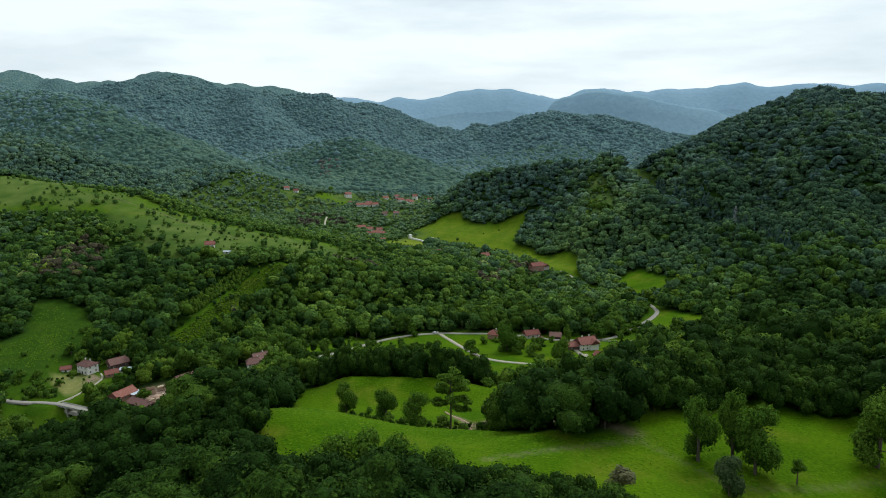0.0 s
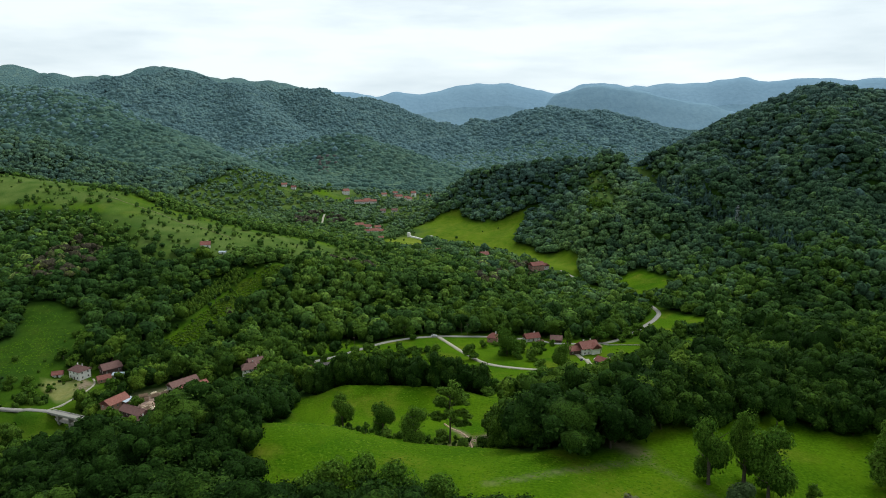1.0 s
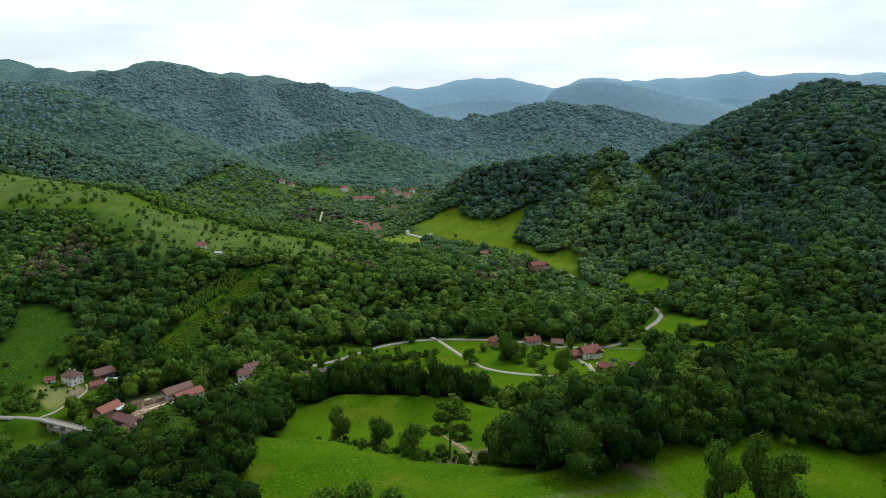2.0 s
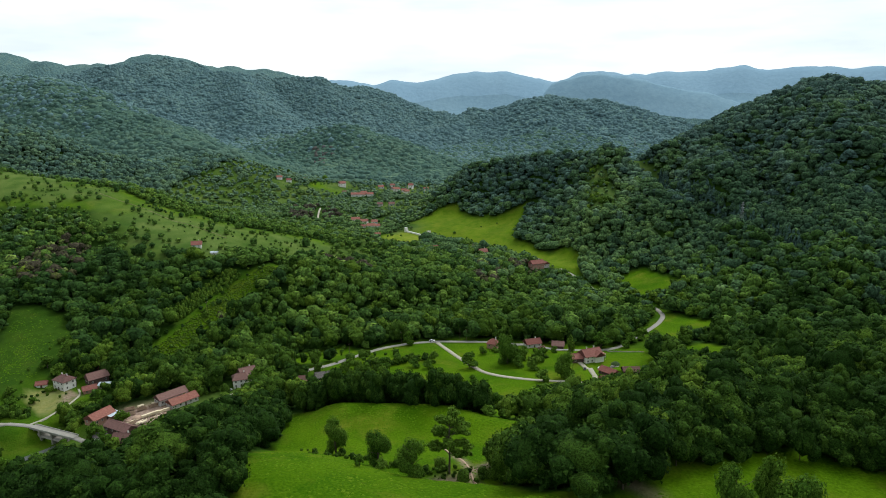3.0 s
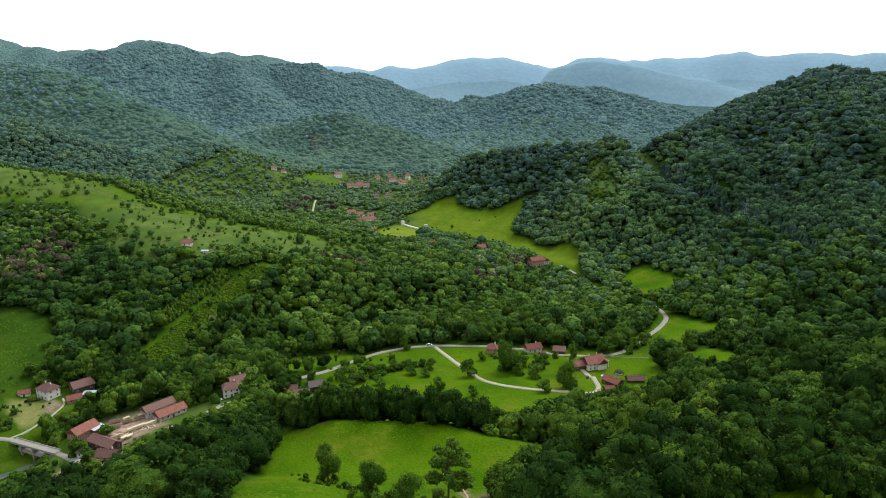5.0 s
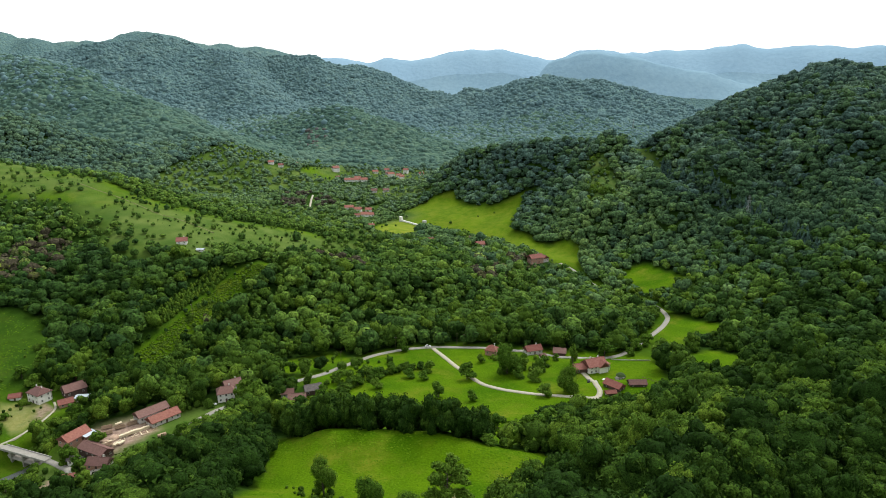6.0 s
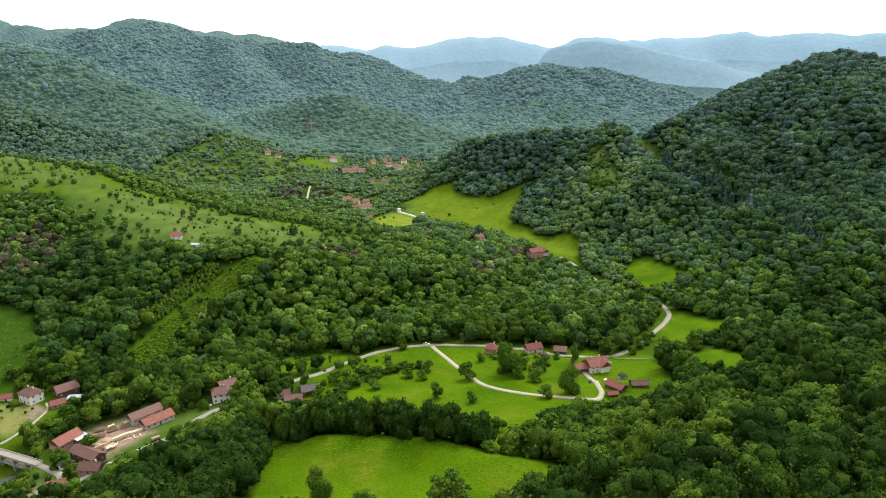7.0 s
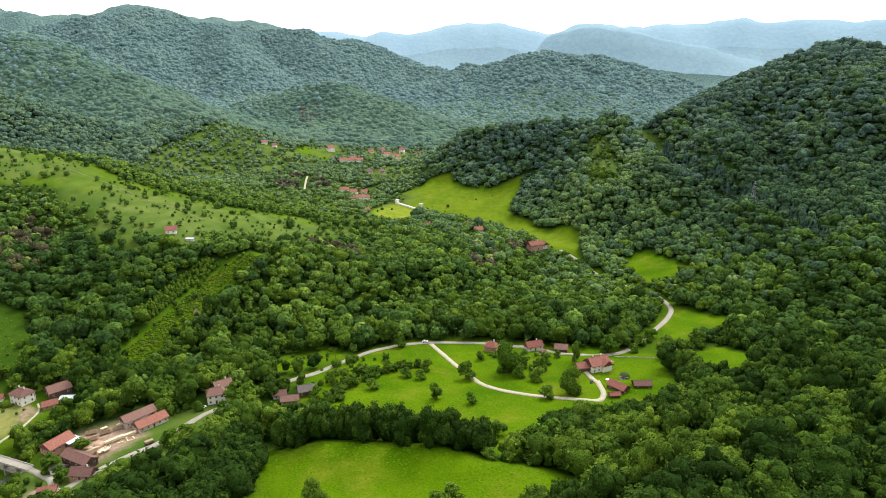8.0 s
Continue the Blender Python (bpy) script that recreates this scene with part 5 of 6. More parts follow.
def house(name, x, y, turn, length, width, tall, rise, walls, roof, label, category="house", storeys=1, rows=3, chimneys=1, hip=0.0, over=0.6, door=True, group="", z=None):
    """A house with walls, eaves, windows, door and chimneys; the ridge runs along turn."""
    h = root(name, x, y, turn, label, category, group, z)
    part("wall", gabled_walls(length, width, tall, rise if not hip else 0.3), walls, h)
    r = part("roof", gabled_roof(length, width, tall, rise, over, 0.22, hip), roof, h)
    ridge = length / 2 + over - hip
    part("ridge_tiles", box((2 * ridge, 0.34, 0.16), (0, 0, tall + rise + 0.27), bevel=0.05), roof, r)
    step = tall / storeys
    for s in range(storeys):
        zc = step * s + step * 0.56
        for k in range(rows):
            px_ = length * ((k + 0.5) / rows - 0.5)
            if door and s == 0 and k == rows // 2:
                part("door", box((1.05, 0.12, 2.05), (px_, -width / 2 - 0.03, 1.02)), dark_wood_mat, h)
            else:
                add_window(h, px_, -width / 2 - 0.04, zc, 0)
            add_window(h, px_, width / 2 + 0.04, zc, 180)
        for side in (-1, 1):
            for yy in ((-0.24, 0.24) if width > 6.5 else (0.0,)):
                add_window(h, side * (length / 2 + 0.04), yy * width, zc, 90 * side)
    for k in range(chimneys):
        cx = length * (0.22 - 0.45 * k)
        c = part("chimney", box((0.6, 0.6, 1.9), (cx, 0.5, tall + rise + 0.15), bevel=0.04), white_mat, r)
        part("chimney_cap", box((0.8, 0.8, 0.14), (cx, 0.5, tall + rise + 1.18)), concrete_mat, c)
    return h


def car(x, y, turn, paint, label, z=None):
    c = root("car", x, y, turn, label, "car", z=z)
    part("body", box((4.2, 1.75, 0.62), (0, 0, 0.62), bevel=0.14), paint, c)
    cabin = part("cabin", solid([(-1.6, -0.78, 0.9), (1.0, -0.78, 0.9), (1.0, 0.78, 0.9), (-1.6, 0.78, 0.9), (-1.2, -0.62, 1.45), (0.35, -0.62, 1.45), (0.35, 0.62, 1.45), (-1.2, 0.62, 1.45)], [(0, 1, 5, 4), (1, 2, 6, 5), (2, 3, 7, 6), (3, 0, 4, 7), (4, 5, 6, 7), (3, 2, 1, 0)]), glass_mat, c, "dark glazed car cabin")
    part("roof_panel", box((1.5, 1.2, 0.06), (-0.42, 0, 1.48), bevel=0.02), paint, cabin)
    for sx in (-1.3, 1.3):
        for sy in (-0.82, 0.82):
            part("wheel", tube([(sx, sy - 0.1, 0.32), (sx, sy + 0.1, 0.32)], [0.32, 0.32], 10), tyre_mat, c, "black tyre")
    return c


# ---- single trees ----
def single_tree(name, x, y, tall, wide, seed, label, leaves=900, lobes=11, bare=0.14, lean=0.0, leaf=0.055, category="tree", foliage=None, plump=1.0):
    """A tree with a tapered trunk, limbs that reach the lobes of its crown, and leaf sprays."""
    rng = random.Random(seed)
    t = root(name, x, y, rng.uniform(0, 360), label, category, "trees on the meadows")
    bm, r = bmesh.new(), 0.02 * tall + 0.06
    top = (lean * tall * 0.2, 0, tall * 0.8)
    add_tube(bm, [(0, 0, -0.6), (0, 0, 0.3), (lean * tall * 0.06, 0.02 * tall, tall * 0.35), top], [r * 1.5, r * 1.1, r * 0.75, r * 0.2], 7)
    for k in range(8):
        a, up = 2.4 * k + rng.uniform(-0.4, 0.4), bare + 0.08 + 0.07 * k
        reach_ = wide * 0.36 * rng.uniform(0.7, 1.1)
        base = Vector((0, 0, tall * up))
        tip = base + Vector((math.cos(a) * reach_, math.sin(a) * reach_, tall * rng.uniform(0.08, 0.18)))
        add_tube(bm, [base, base.lerp(tip, 0.5) + Vector((0, 0, -0.02 * tall)), tip], [r * 0.4, r * 0.28, r * 0.1], 5)
    part("trunk", bm, bark_mat, t, "grey-brown bark")
    v, f = crown(seed, lobes, int(leaves * 1.25), leaf, (3, 5), 0.07, core=0.7, plump=plump * 1.06)
    v = v * (wide, wide, tall * (1 - bare)) + (0, 0, tall * bare)
    crown_ob = mesh_object("crown", v, f, foliage or tree_leaf_mat, t)
    return t


def open_tree(name, x, y, tall, wide, seed, label):
    """A tall tree with a bare lower trunk and separate tufts of foliage on spreading limbs."""
    rng = random.Random(seed)
    t = root(name, x, y, 20, label, "tree", "trees on the meadows")
    bm, tufts = bmesh.new(), []
    add_tube(bm, [(0, 0, -0.6), (0.1, 0, tall * 0.3), (-0.15, 0.1, tall * 0.65), (0, 0, tall * 0.95)], [0.42, 0.32, 0.2, 0.06], 8)
    for k in range(17):
        up = 0.36 + 0.6 * (k / 16)
        a = 2.4 * k + rng.uniform(-0.3, 0.3)
        reach_ = wide * 0.5 * (1.05 - 0.75 * ((up - 0.36) / 0.64) ** 1.4) * rng.uniform(0.65, 1.1)
        base = Vector((0, 0, tall * (up - 0.05)))
        tip = base + Vector((math.cos(a) * reach_, math.sin(a) * reach_, tall * rng.uniform(0.0, 0.14)))
        add_tube(bm, [base, base.lerp(tip, 0.55) + Vector((0, 0, 0.03 * tall)), tip], [0.12, 0.08, 0.03], 5)
        tufts.append((tip, rng.uniform(0.15, 0.22) * wide))
        tufts.append((base.lerp(tip, 0.6) + Vector((0, 0, 0.5)), rng.uniform(0.12, 0.17) * wide))
    part("trunk", bm, bark_mat, t, "grey-brown bark")
    vs, fs, base = [], [], 0
    for k, (p, size) in enumerate(tufts):
        v, f = crown(seed * 7 + k, 2, 60, 0.16, (3, 5))
        v = (v - (0, 0, 0.5)) * (1.9 * size, 1.9 * size, 1.6 * size) + np.array(p)
        vs.append(v)
        fs.append(f + base)
        base += len(v)
    mesh_object("crown", np.concatenate(vs), np.concatenate(fs), tree_leaf_mat, t)
    return t


ivy_mat = material("ivy_thatch", [(0.3, (0.02, 0.04, 0.012)), (0.7, (0.05, 0.085, 0.02))], 1.5, 0.9, 0.6)
dry_leaf_mat = material("brownish_young_leaves", [(0.3, (0.05, 0.055, 0.02)), (0.7, (0.105, 0.105, 0.035))], 0.5, 0.7, 0.0, 6.0, island=0.4)
OAK = "leafy green broadleaf tree standing alone in the meadow grass"
MEADOW_TREES = [(-42, 268, 17, 10), (-23, 247, 15.5, 10), (-10, 229, 15, 10.5), (75, 178, 21, 11), (86, 180, 22, 10), (89, 172, 20.5, 14), (128, 178, 25, 17)]
for k, (x, y, tall, wide) in enumerate(MEADOW_TREES):
    single_tree("tree", x, y, tall, wide, 400 + k, OAK, 3400, 26, 0.07, leaf=0.032, plump=0.86)
EDGE = "broad leafy tree at the edge of the dark wood"
for k, (x, y, tall, wide) in enumerate([(-27, 161, 16, 12), (-19, 163, 16.5, 12), (-10, 158, 15.5, 12), (-2, 152, 13, 12), (-35, 168, 13, 11)]):
    single_tree("tree", x, y, tall, wide, 410 + k, EDGE, 2000, 14, 0.06, leaf=0.042)
open_tree("tree", 3, 241, 22, 15, 31, "tall open-crowned tree with a bare trunk above bare soil")
single_tree("tree", 76, 159, 11, 8, 420, "dense dark green round-topped tree on the grass slope", 2000, 16, 0.02, leaf=0.045, foliage=ivy_mat)
single_tree("tree", -28, 232, 5, 3.4, 421, "slender young tree on the lip of the upper meadow", 300, 6, leaf=0.09)
single_tree("tree", -21, 236, 4.5, 5, 422, "low spreading bush on the meadow bank", 300, 6, 0.02, leaf=0.09)
single_tree("tree", 99, 168, 8, 4.2, 423, "thin sparsely leaved young tree in the grass", 220, 6, 0.3, leaf=0.08)
single_tree("tree", 45, 152, 9, 8, 424, "small brownish-leaved tree at the edge of the wood", 500, 9, 0.2, leaf=0.07, foliage=dry_leaf_mat)
for k, (x, y, tall, wide) in enumerate([(45, 439, 20, 14), (76, 402, 15.5, 11.5)]):
    single_tree("tree", x, y, tall, wide, 430 + k, "large dense dark green tree beside the farm lane", 2600, 34, -0.08, leaf=0.05, plump=1.12)
GARDEN_TREES = [(19, 431, 11, 11), (62, 397, 7.5, 9), (1, 402, 10, 7.5), (20, 394, 7, 6.5), (114, 467, 13, 12), (51, 431, 8, 8), (61, 424, 9, 10), (56, 447, 8, 8), (66, 440, 9, 7), (-23, 488, 11, 9), (88, 447, 14, 6), (-5, 446, 8, 8), (30, 350, 8, 9), (22, 307, 5, 7), (46, 318, 17, 14), (52, 322, 18, 14), (40, 322, 15, 12), (-45, 446, 6, 8), (-37, 438, 7, 9), (-28, 446, 7, 8), (-17, 437, 6, 8), (-8, 433, 6, 7), (-60, 430, 9, 8), (-48, 425, 8, 8), (-36, 420, 7, 8), (-252, 452, 15, 15), (-235, 440, 17, 16), (-262, 441, 9, 10), (-211, 408, 9, 9), (-205, 398, 10, 9), (-216, 396, 6, 7), (-214, 440, 16, 13), (-175, 342, 9, 8), (-176, 363, 8, 9), (-186, 352, 11, 10), (-112, 408, 14, 12), (-104, 404, 13, 12), (-68, 412, 9, 8), (138, 477, 8, 9), (146, 485, 9, 8), (131, 466, 6, 7), (152, 493, 7, 7), (-133, 365, 9, 9), (-128, 371, 8, 8), (72, 457, 5, 6), (58, 462, 6, 6), (80, 462, 5, 5), (30, 462, 6, 6), (-106, 400, 10, 10), (-118, 402, 5, 5), (-228, 333, 8, 8), (-206, 333, 7, 8), (-197, 326, 7, 8), (-215, 324, 8, 9), (-240, 338, 9, 9), (-252, 346, 8, 9), (-250, 386, 6, 7), (-257, 393, 6, 8), (-247, 399, 4, 5), (-263, 403, 7, 8), (-271, 398, 9, 9), (-200, 372, 7, 8), (-206, 380, 9, 9), (-198, 387, 9, 9), (-214, 384, 6, 6), (-250, 434, 12, 11), (-246, 442, 13, 12), (-270, 380, 8, 9), (-282, 392, 9, 10)]
GARDEN_LABEL = "green garden tree among the farm buildings and pastures"
for k, (x, y, tall, wide) in enumerate(GARDEN_TREES):
    single_tree("tree", x, y, tall, wide, 450 + k, GARDEN_LABEL, 420, 11, 0.0, leaf=0.1, plump=0.9)

# ---- the sawmill ----
house("mill_building", -160, 391.5, 50, 17, 7.2, 3.8, 2.2, grey_wall_mat, roof_brown_mat, "long grey plastered sawmill hall with an old brown tiled roof", "building", 1, 6, 0, z=1.2)
house("mill_building", -151.6, 387, 50, 16, 7.6, 2.9, 2.2, grey_wall_mat, roof_orange_mat, "low plastered sawmill hall with a new orange tiled roof", "building", 1, 5, 0, z=1.2)
house("mill_building", -190, 367, 65, 13, 8, 3.4, 2.4, brick_mat, roof_orange_mat, "brick workshop with a red tiled roof beside the timber yard", "building", 1, 4, 0, z=0.8)
house("mill_building", -173, 355, -27, 17, 7, 2.8, 2.0, dark_wood_mat, roof_brown_mat, "open timber shed with a dull brown tiled roof", "building", 1, 4, 0, door=False, z=0.7)


def canopy(x, y, turn, length, width, tall, label):
    c = root("canopy", x, y, turn, label, "shelter", z=1.0)
    part("roof", box((length, width, 0.1), (0, 0, tall), Matrix.Rotation(radians(7), 4, "X")), sheet_mat, c)
    for sx in (-1, 1):
        for sy in (-1, 1):
            part("post", box((0.16, 0.16, tall + 0.4), (sx * (length / 2 - 0.2), sy * (width / 2 - 0.2), tall / 2 - 0.25 + sy * 0.06 * width), bevel=0.02), dark_wood_mat, c)


canopy(-183.5, 369, 65, 7, 4.5, 2.9, "pale blue sheet metal canopy on wooden posts")
house("shed", -181, 350.5, -8, 6.4, 4.4, 2.4, 1.3, white_mat, roof_dark_mat, "small whitewashed shed with a grey roof by the road", "shed", 1, 2, 0)
house("house", -165.5, 343.5, -5, 10, 6.5, 2.8, 2.2, brick_mat, roof_brown_mat, "low brick house with a brown tiled roof below the road", "house", 1, 3, 1)
house("shed", -176, 332, 20, 7, 5, 2.4, 1.7, white_mat, roof_red_mat, "small white shed with red and white roofing", "shed", 1, 2, 0)


def lumber_stack(x, y, turn, length, width, layers, label):
    s = root("lumber_stack", x, y, turn, label, "lumber", "stacks in the timber yard", z=1.25)
    for k in (-0.35, 0.0, 0.35):
        part("bearer", box((0.14, width, 0.16), (k * length, 0, 0.06)), log_mat, s)
    rng = random.Random(int(x * 7 + y))
    for k in range(layers):
        bm, boards = bmesh.new(), max(3, int(width / 0.3))
        for b in range(boards):
            add_box(bm, (length * rng.uniform(0.93, 1.02), width / boards * 0.92, 0.13), (rng.uniform(-0.12, 0.12), width * ((b + 0.5) / boards - 0.5), 0.22 + 0.17 * k))
        part("board_layer", bm, lumber_mat, s)


def log_pile(x, y, turn, length, count, label):
    s = root("log_pile", x, y, turn, label, "logs", "stacks in the timber yard", z=1.2)
    rng, row, z, k = random.Random(int(x * 3 + y)), count, 0.2, 0
    while row > 0:
        for i in range(row):
            r = rng.uniform(0.15, 0.21)
            yy = (i - (row - 1) / 2) * 0.4
            part("log", tube([(-length / 2 + rng.uniform(-0.3, 0.3), yy, z), (length / 2 + rng.uniform(-0.3, 0.3), yy, z)], [r, r * 0.9], 7), log_mat, s)
        row, z = row - 1, z + 0.34


for k in range(5):
    f = k / 4
    lumber_stack(-166.3 + 9 * f, 369.8 + 8 * f, 42, 3.4, 1.5, 7 + k % 3, "stack of pale fresh sawn boards in the timber yard")
for k in range(3):
    lumber_stack(-183 + 2.0 * k, 371.5 - 1.6 * k, 30, 4.6, 1.2, 6, "stack of pale fresh sawn boards beside the workshop")
for k, (x, y, turn) in enumerate([(-172, 379, 35), (-176, 373, 38), (-167, 383, 40), (-179, 379, 30), (-170, 361, 60)]):
    log_pile(x, y, turn, 5.0, 5, "pile of brown logs on the bare yard")
for k, (x, y, turn) in enumerate([(-166, 362, 70), (-164, 363.5, 64), (-174.5, 383, 50), (-168, 387, 50)]):
    lumber_stack(x, y, turn, 3.6, 1.3, 4, "low stack of weathered boards on the bare yard")


def mound(name, x, y, wide, tall, seed, mat, label, category, z=None):
    v, f = ball(7, 14, seed, 0.09)
    v = v * (wide, wide * 0.8, tall)
    ob = mesh_object(name, v, f, mat, smooth=True)
    ob.matrix_basis = pose(x, y, (float(height(x, y)) if z is None else z) - 0.25 * tall, 0, 0, seed * 40)
    return tagged(ob, label, category)


def plank_shape(rng_):
    bm = box((rng_.uniform(2.5, 5.5), rng_.uniform(0.25, 0.5), 0.28), (0, 0, 0), bevel=0.03)
    bm.verts.index_update()
    bmesh.ops.triangulate(bm, faces=bm.faces[:])
    bm.verts.index_update()
    return bm


mound("sawdust_heap", -171, 370, 3.2, 1.4, 3, sawdust_mat, "low heap of brown sawdust on the yard", "sawdust")
mound("sawdust_heap", -174, 366, 2.2, 1.0, 5, sawdust_mat, "small heap of bark and sawdust", "sawdust")
mound("sawdust_heap", -165, 375, 2.0, 0.8, 8, sawdust_mat, "small pale heap of wood chips", "sawdust")
rng_yard = random.Random(77)
for k in range(46):
    f, g = rng_yard.random(), rng_yard.random()
    bx_, by_ = -181 + 24 * f + 6 * g, 366 + 17 * f - 8 * g
    if not inside(np.array(bx_), np.array(by_), MILL_YARD):
        continue
    pale = rng_yard.random() < 0.45
    b = mesh_object("plank" if pale else "loose_log", *((lambda m_: (np.array([v_.co[:] for v_ in m_.verts]), np.array([[q.index for q in f_.verts] for f_ in m_.faces])))(plank_shape(rng_yard))), lumber_mat if pale else log_mat)
    b.matrix_basis = pose(bx_, by_, float(height(bx_, by_)) + 0.14, 0, 0, rng_yard.choice([40, 45, 130, 30, 60]) + rng_yard.uniform(-12, 12))
    tagged(b, "loose pale board lying on the bare yard" if pale else "loose brown log lying on the bare yard", "timber", "loose timber on the yard")
car(-153, 405.5, 8, white_car_mat, "white car parked in the grass behind the mill")
car(-146.5, 403, -12, white_car_mat, "white car parked beside the orange-roofed hall")
truck = root("timber_trailer", -143.6, 365.8, 42, "brown timber trailer parked on the road verge", "trailer")
part("bed", box((4.6, 2.0, 0.3), (0, 0, 1.0), bevel=0.03), dark_wood_mat, truck)
part("load", box((4.2, 1.8, 1.1), (0, 0, 1.72), bevel=0.12), log_mat, truck, "brown load of bark")
for sx in (-1.4, 1.4):
    for sy in (-0.95, 0.95):
        part("wheel", tube([(sx, sy - 0.12, 0.4), (sx, sy + 0.12, 0.4)], [0.42, 0.42], 10), tyre_mat, truck, "black tyre")

# ---- the bridge and the river ----
river_line = smooth_line(RIVER[:4] + [(-210, 366)], 3.0)
rd = np.gradient(river_line, axis=0)
rs = np.stack([rd[:, 1], -rd[:, 0]], -1) / np.linalg.norm(rd, axis=1)[:, None]
river_v = []
for s in (-1, 1):
    p = river_line + rs * (2.3 + 1.0 * fbm(river_line[:, 0] / 12 + s, river_line[:, 1] / 12, 90, 2))[:, None] * s
    river_v.append(np.stack([p[:, 0], p[:, 1], height(river_line[:, 0], river_line[:, 1]) + 0.9], -1))
rv = np.stack(river_v, 1).reshape(-1, 3)
ri = np.arange(len(rv)).reshape(-1, 2)
tagged(mesh_object("water", rv, np.stack([ri[:-1, 0], ri[:-1, 1], ri[1:, 1], ri[1:, 0]], -1), water_mat, smooth=True), "shallow fast river with white riffles", "river", kind="structure")
bridge = root("bridge", -213, 361, -22, "pale concrete road bridge with low parapets over the river", "bridge", z=-2.7)
deck = part("deck", box((33, 4.3, 0.7), (0, 0, -0.4), bevel=0.05), concrete_mat, bridge)
part("roadway", box((33.2, 3.5, 0.1), (0, 0, 0.0)), road_mat, deck, "pale worn asphalt")
for sy in (-2.0, 2.0):
    p = part("parapet", box((33, 0.22, 0.5), (0, sy, 0.17), bevel=0.04), concrete_mat, bridge)
    part("coping", box((33.2, 0.3, 0.08), (0, sy, 0.46)), concrete_mat, p)
for sx in (-9, 0, 9):
    part("pier", box((1.0, 3.8, 9.0), (sx, 0, -5.2), bevel=0.1), stone_mat, bridge)

# ---- the white house and its barns ----
house("house", -241, 423, -27, 10.5, 8.5, 6.0, 2.4, white_mat, roof_brown_mat, "white two-storey house with a brown hipped roof", "house", 2, 3, 2, hip=3.4, z=-5.0)
house("barn", -224.5, 431, 46, 12, 8, 4.4, 3.0, dark_wood_mat, roof_brown_mat, "dark wooden barn with a brown tiled roof", "barn", 1, 3, 0, z=-5.0)
house("shed", -222, 416.5, 36, 7.5, 5, 2.4, 1.8, brick_mat, roof_red_mat, "small shed with a red tiled roof beside the lane", "shed", 1, 2, 0, z=-5.0)
house("shed", -215, 423, 5, 7, 4.6, 2.6, 0.7, grey_wall_mat, sheet_mat, "flat grey shed with pale sheet roofing", "shed", 1, 2, 0, z=-5.0)
house("shed", -233, 446, 5, 5, 4, 2.2, 1.4, dark_wood_mat, roof_red_mat, "small red-roofed hut on the edge of the pasture", "shed", 1, 1, 0)
house("shed", -256.5, 424, 20, 6, 4.5, 2.3, 1.5, white_mat, roof_red_mat, "small white hut with a red roof in the vegetable garden", "shed", 1, 1, 0)

# ---- the house in the trees ----
house("house", -124.5, 412, 20, 9.5, 8.0, 5.4, 2.6, white_mat, roof_brown_mat, "tall white house with a red-brown tiled roof", "house", 2, 3, 1, hip=2.4, z=1.3)
house("house", -123, 420, 35, 9.5, 7.0, 5.8, 2.6, white_mat, roof_brown_mat, "rear wing of white plaster under an old brown roof", "house", 2, 3, 1, z=1.5)
car(-129.5, 403.5, 40, white_car_mat, "white car parked in front of the tall house")
car(-109, 411, 100, white_car_mat, "white van parked among the trees")
house("shed", -82, 409, 10, 9.5, 5.6, 2.6, 1.9, brick_mat, roof_brown_mat, "long brick shed with a faded brown roof", "shed", 1, 3, 0, z=1.5)
house("barn", -74.5, 419, 20, 9.5, 6.5, 3.2, 2.3, dark_wood_mat, roof_dark_mat, "old dark wooden barn with a blackened roof", "barn", 1, 3, 0, z=1.5)
house("shed", -89, 415, 10, 7, 5, 2.6, 1.8, grey_wall_mat, roof_brown_mat, "grey shed with a brown roof", "shed", 1, 2, 0, z=1.5)

# ---- the farm ----
farmhouse = house("house", 99.5, 438, 22, 12.5, 9, 4.8, 3.2, white_mat, roof_red_mat, "large white farmhouse with a broad brick-red roof and a porch", "house", 2, 4, 2, z=6.9, over=0.8)
wing = gabled_walls(5, 6.5, 4.6, 2.5)
wing.transform(Matrix.Translation((3.4, -3.6, 0)) @ Matrix.Rotation(radians(90), 4, "Z"))
part("wing_wall", wing, white_mat, farmhouse)
wing_roof = gabled_roof(6, 6.5, 4.6, 2.5, 0.6)
wing_roof.transform(Matrix.Translation((3.4, -3.4, 0)) @ Matrix.Rotation(radians(90), 4, "Z"))
part("wing_roof", wing_roof, roof_red_mat, farmhouse)
porch = part("porch_floor", box((3, 7, 0.3), (7.7, -1.0, 2.2)), concrete_mat, farmhouse)
part("porch_roof", box((3.4, 7.4, 0.2), (7.6, -1.0, 4.7), Matrix.Rotation(radians(8), 4, "Y")), roof_red_mat, farmhouse)
for k in range(4):
    part("porch_post", box((0.22, 0.22, 5.4), (9.0, -4.2 + 2.15 * k, 2.0)), white_mat, farmhouse)
part("porch_rail", box((0.12, 7.0, 0.9), (9.05, -1.0, 2.8)), white_mat, farmhouse)
house("shed", 90, 436, 12, 7.5, 6, 3.0, 2.2, dark_wood_mat, roof_red_mat, "dark garage annex with a red roof beside the farmhouse", "shed", 1, 2, 0, z=6.9)
house("barn", 103.5, 405, -50, 10.5, 6.6, 2.3, 1.9, dark_wood_mat, roof_red_mat, "open-sided barn with a broad red roof by the lane", "barn", 1, 3, 0, z=11.0)
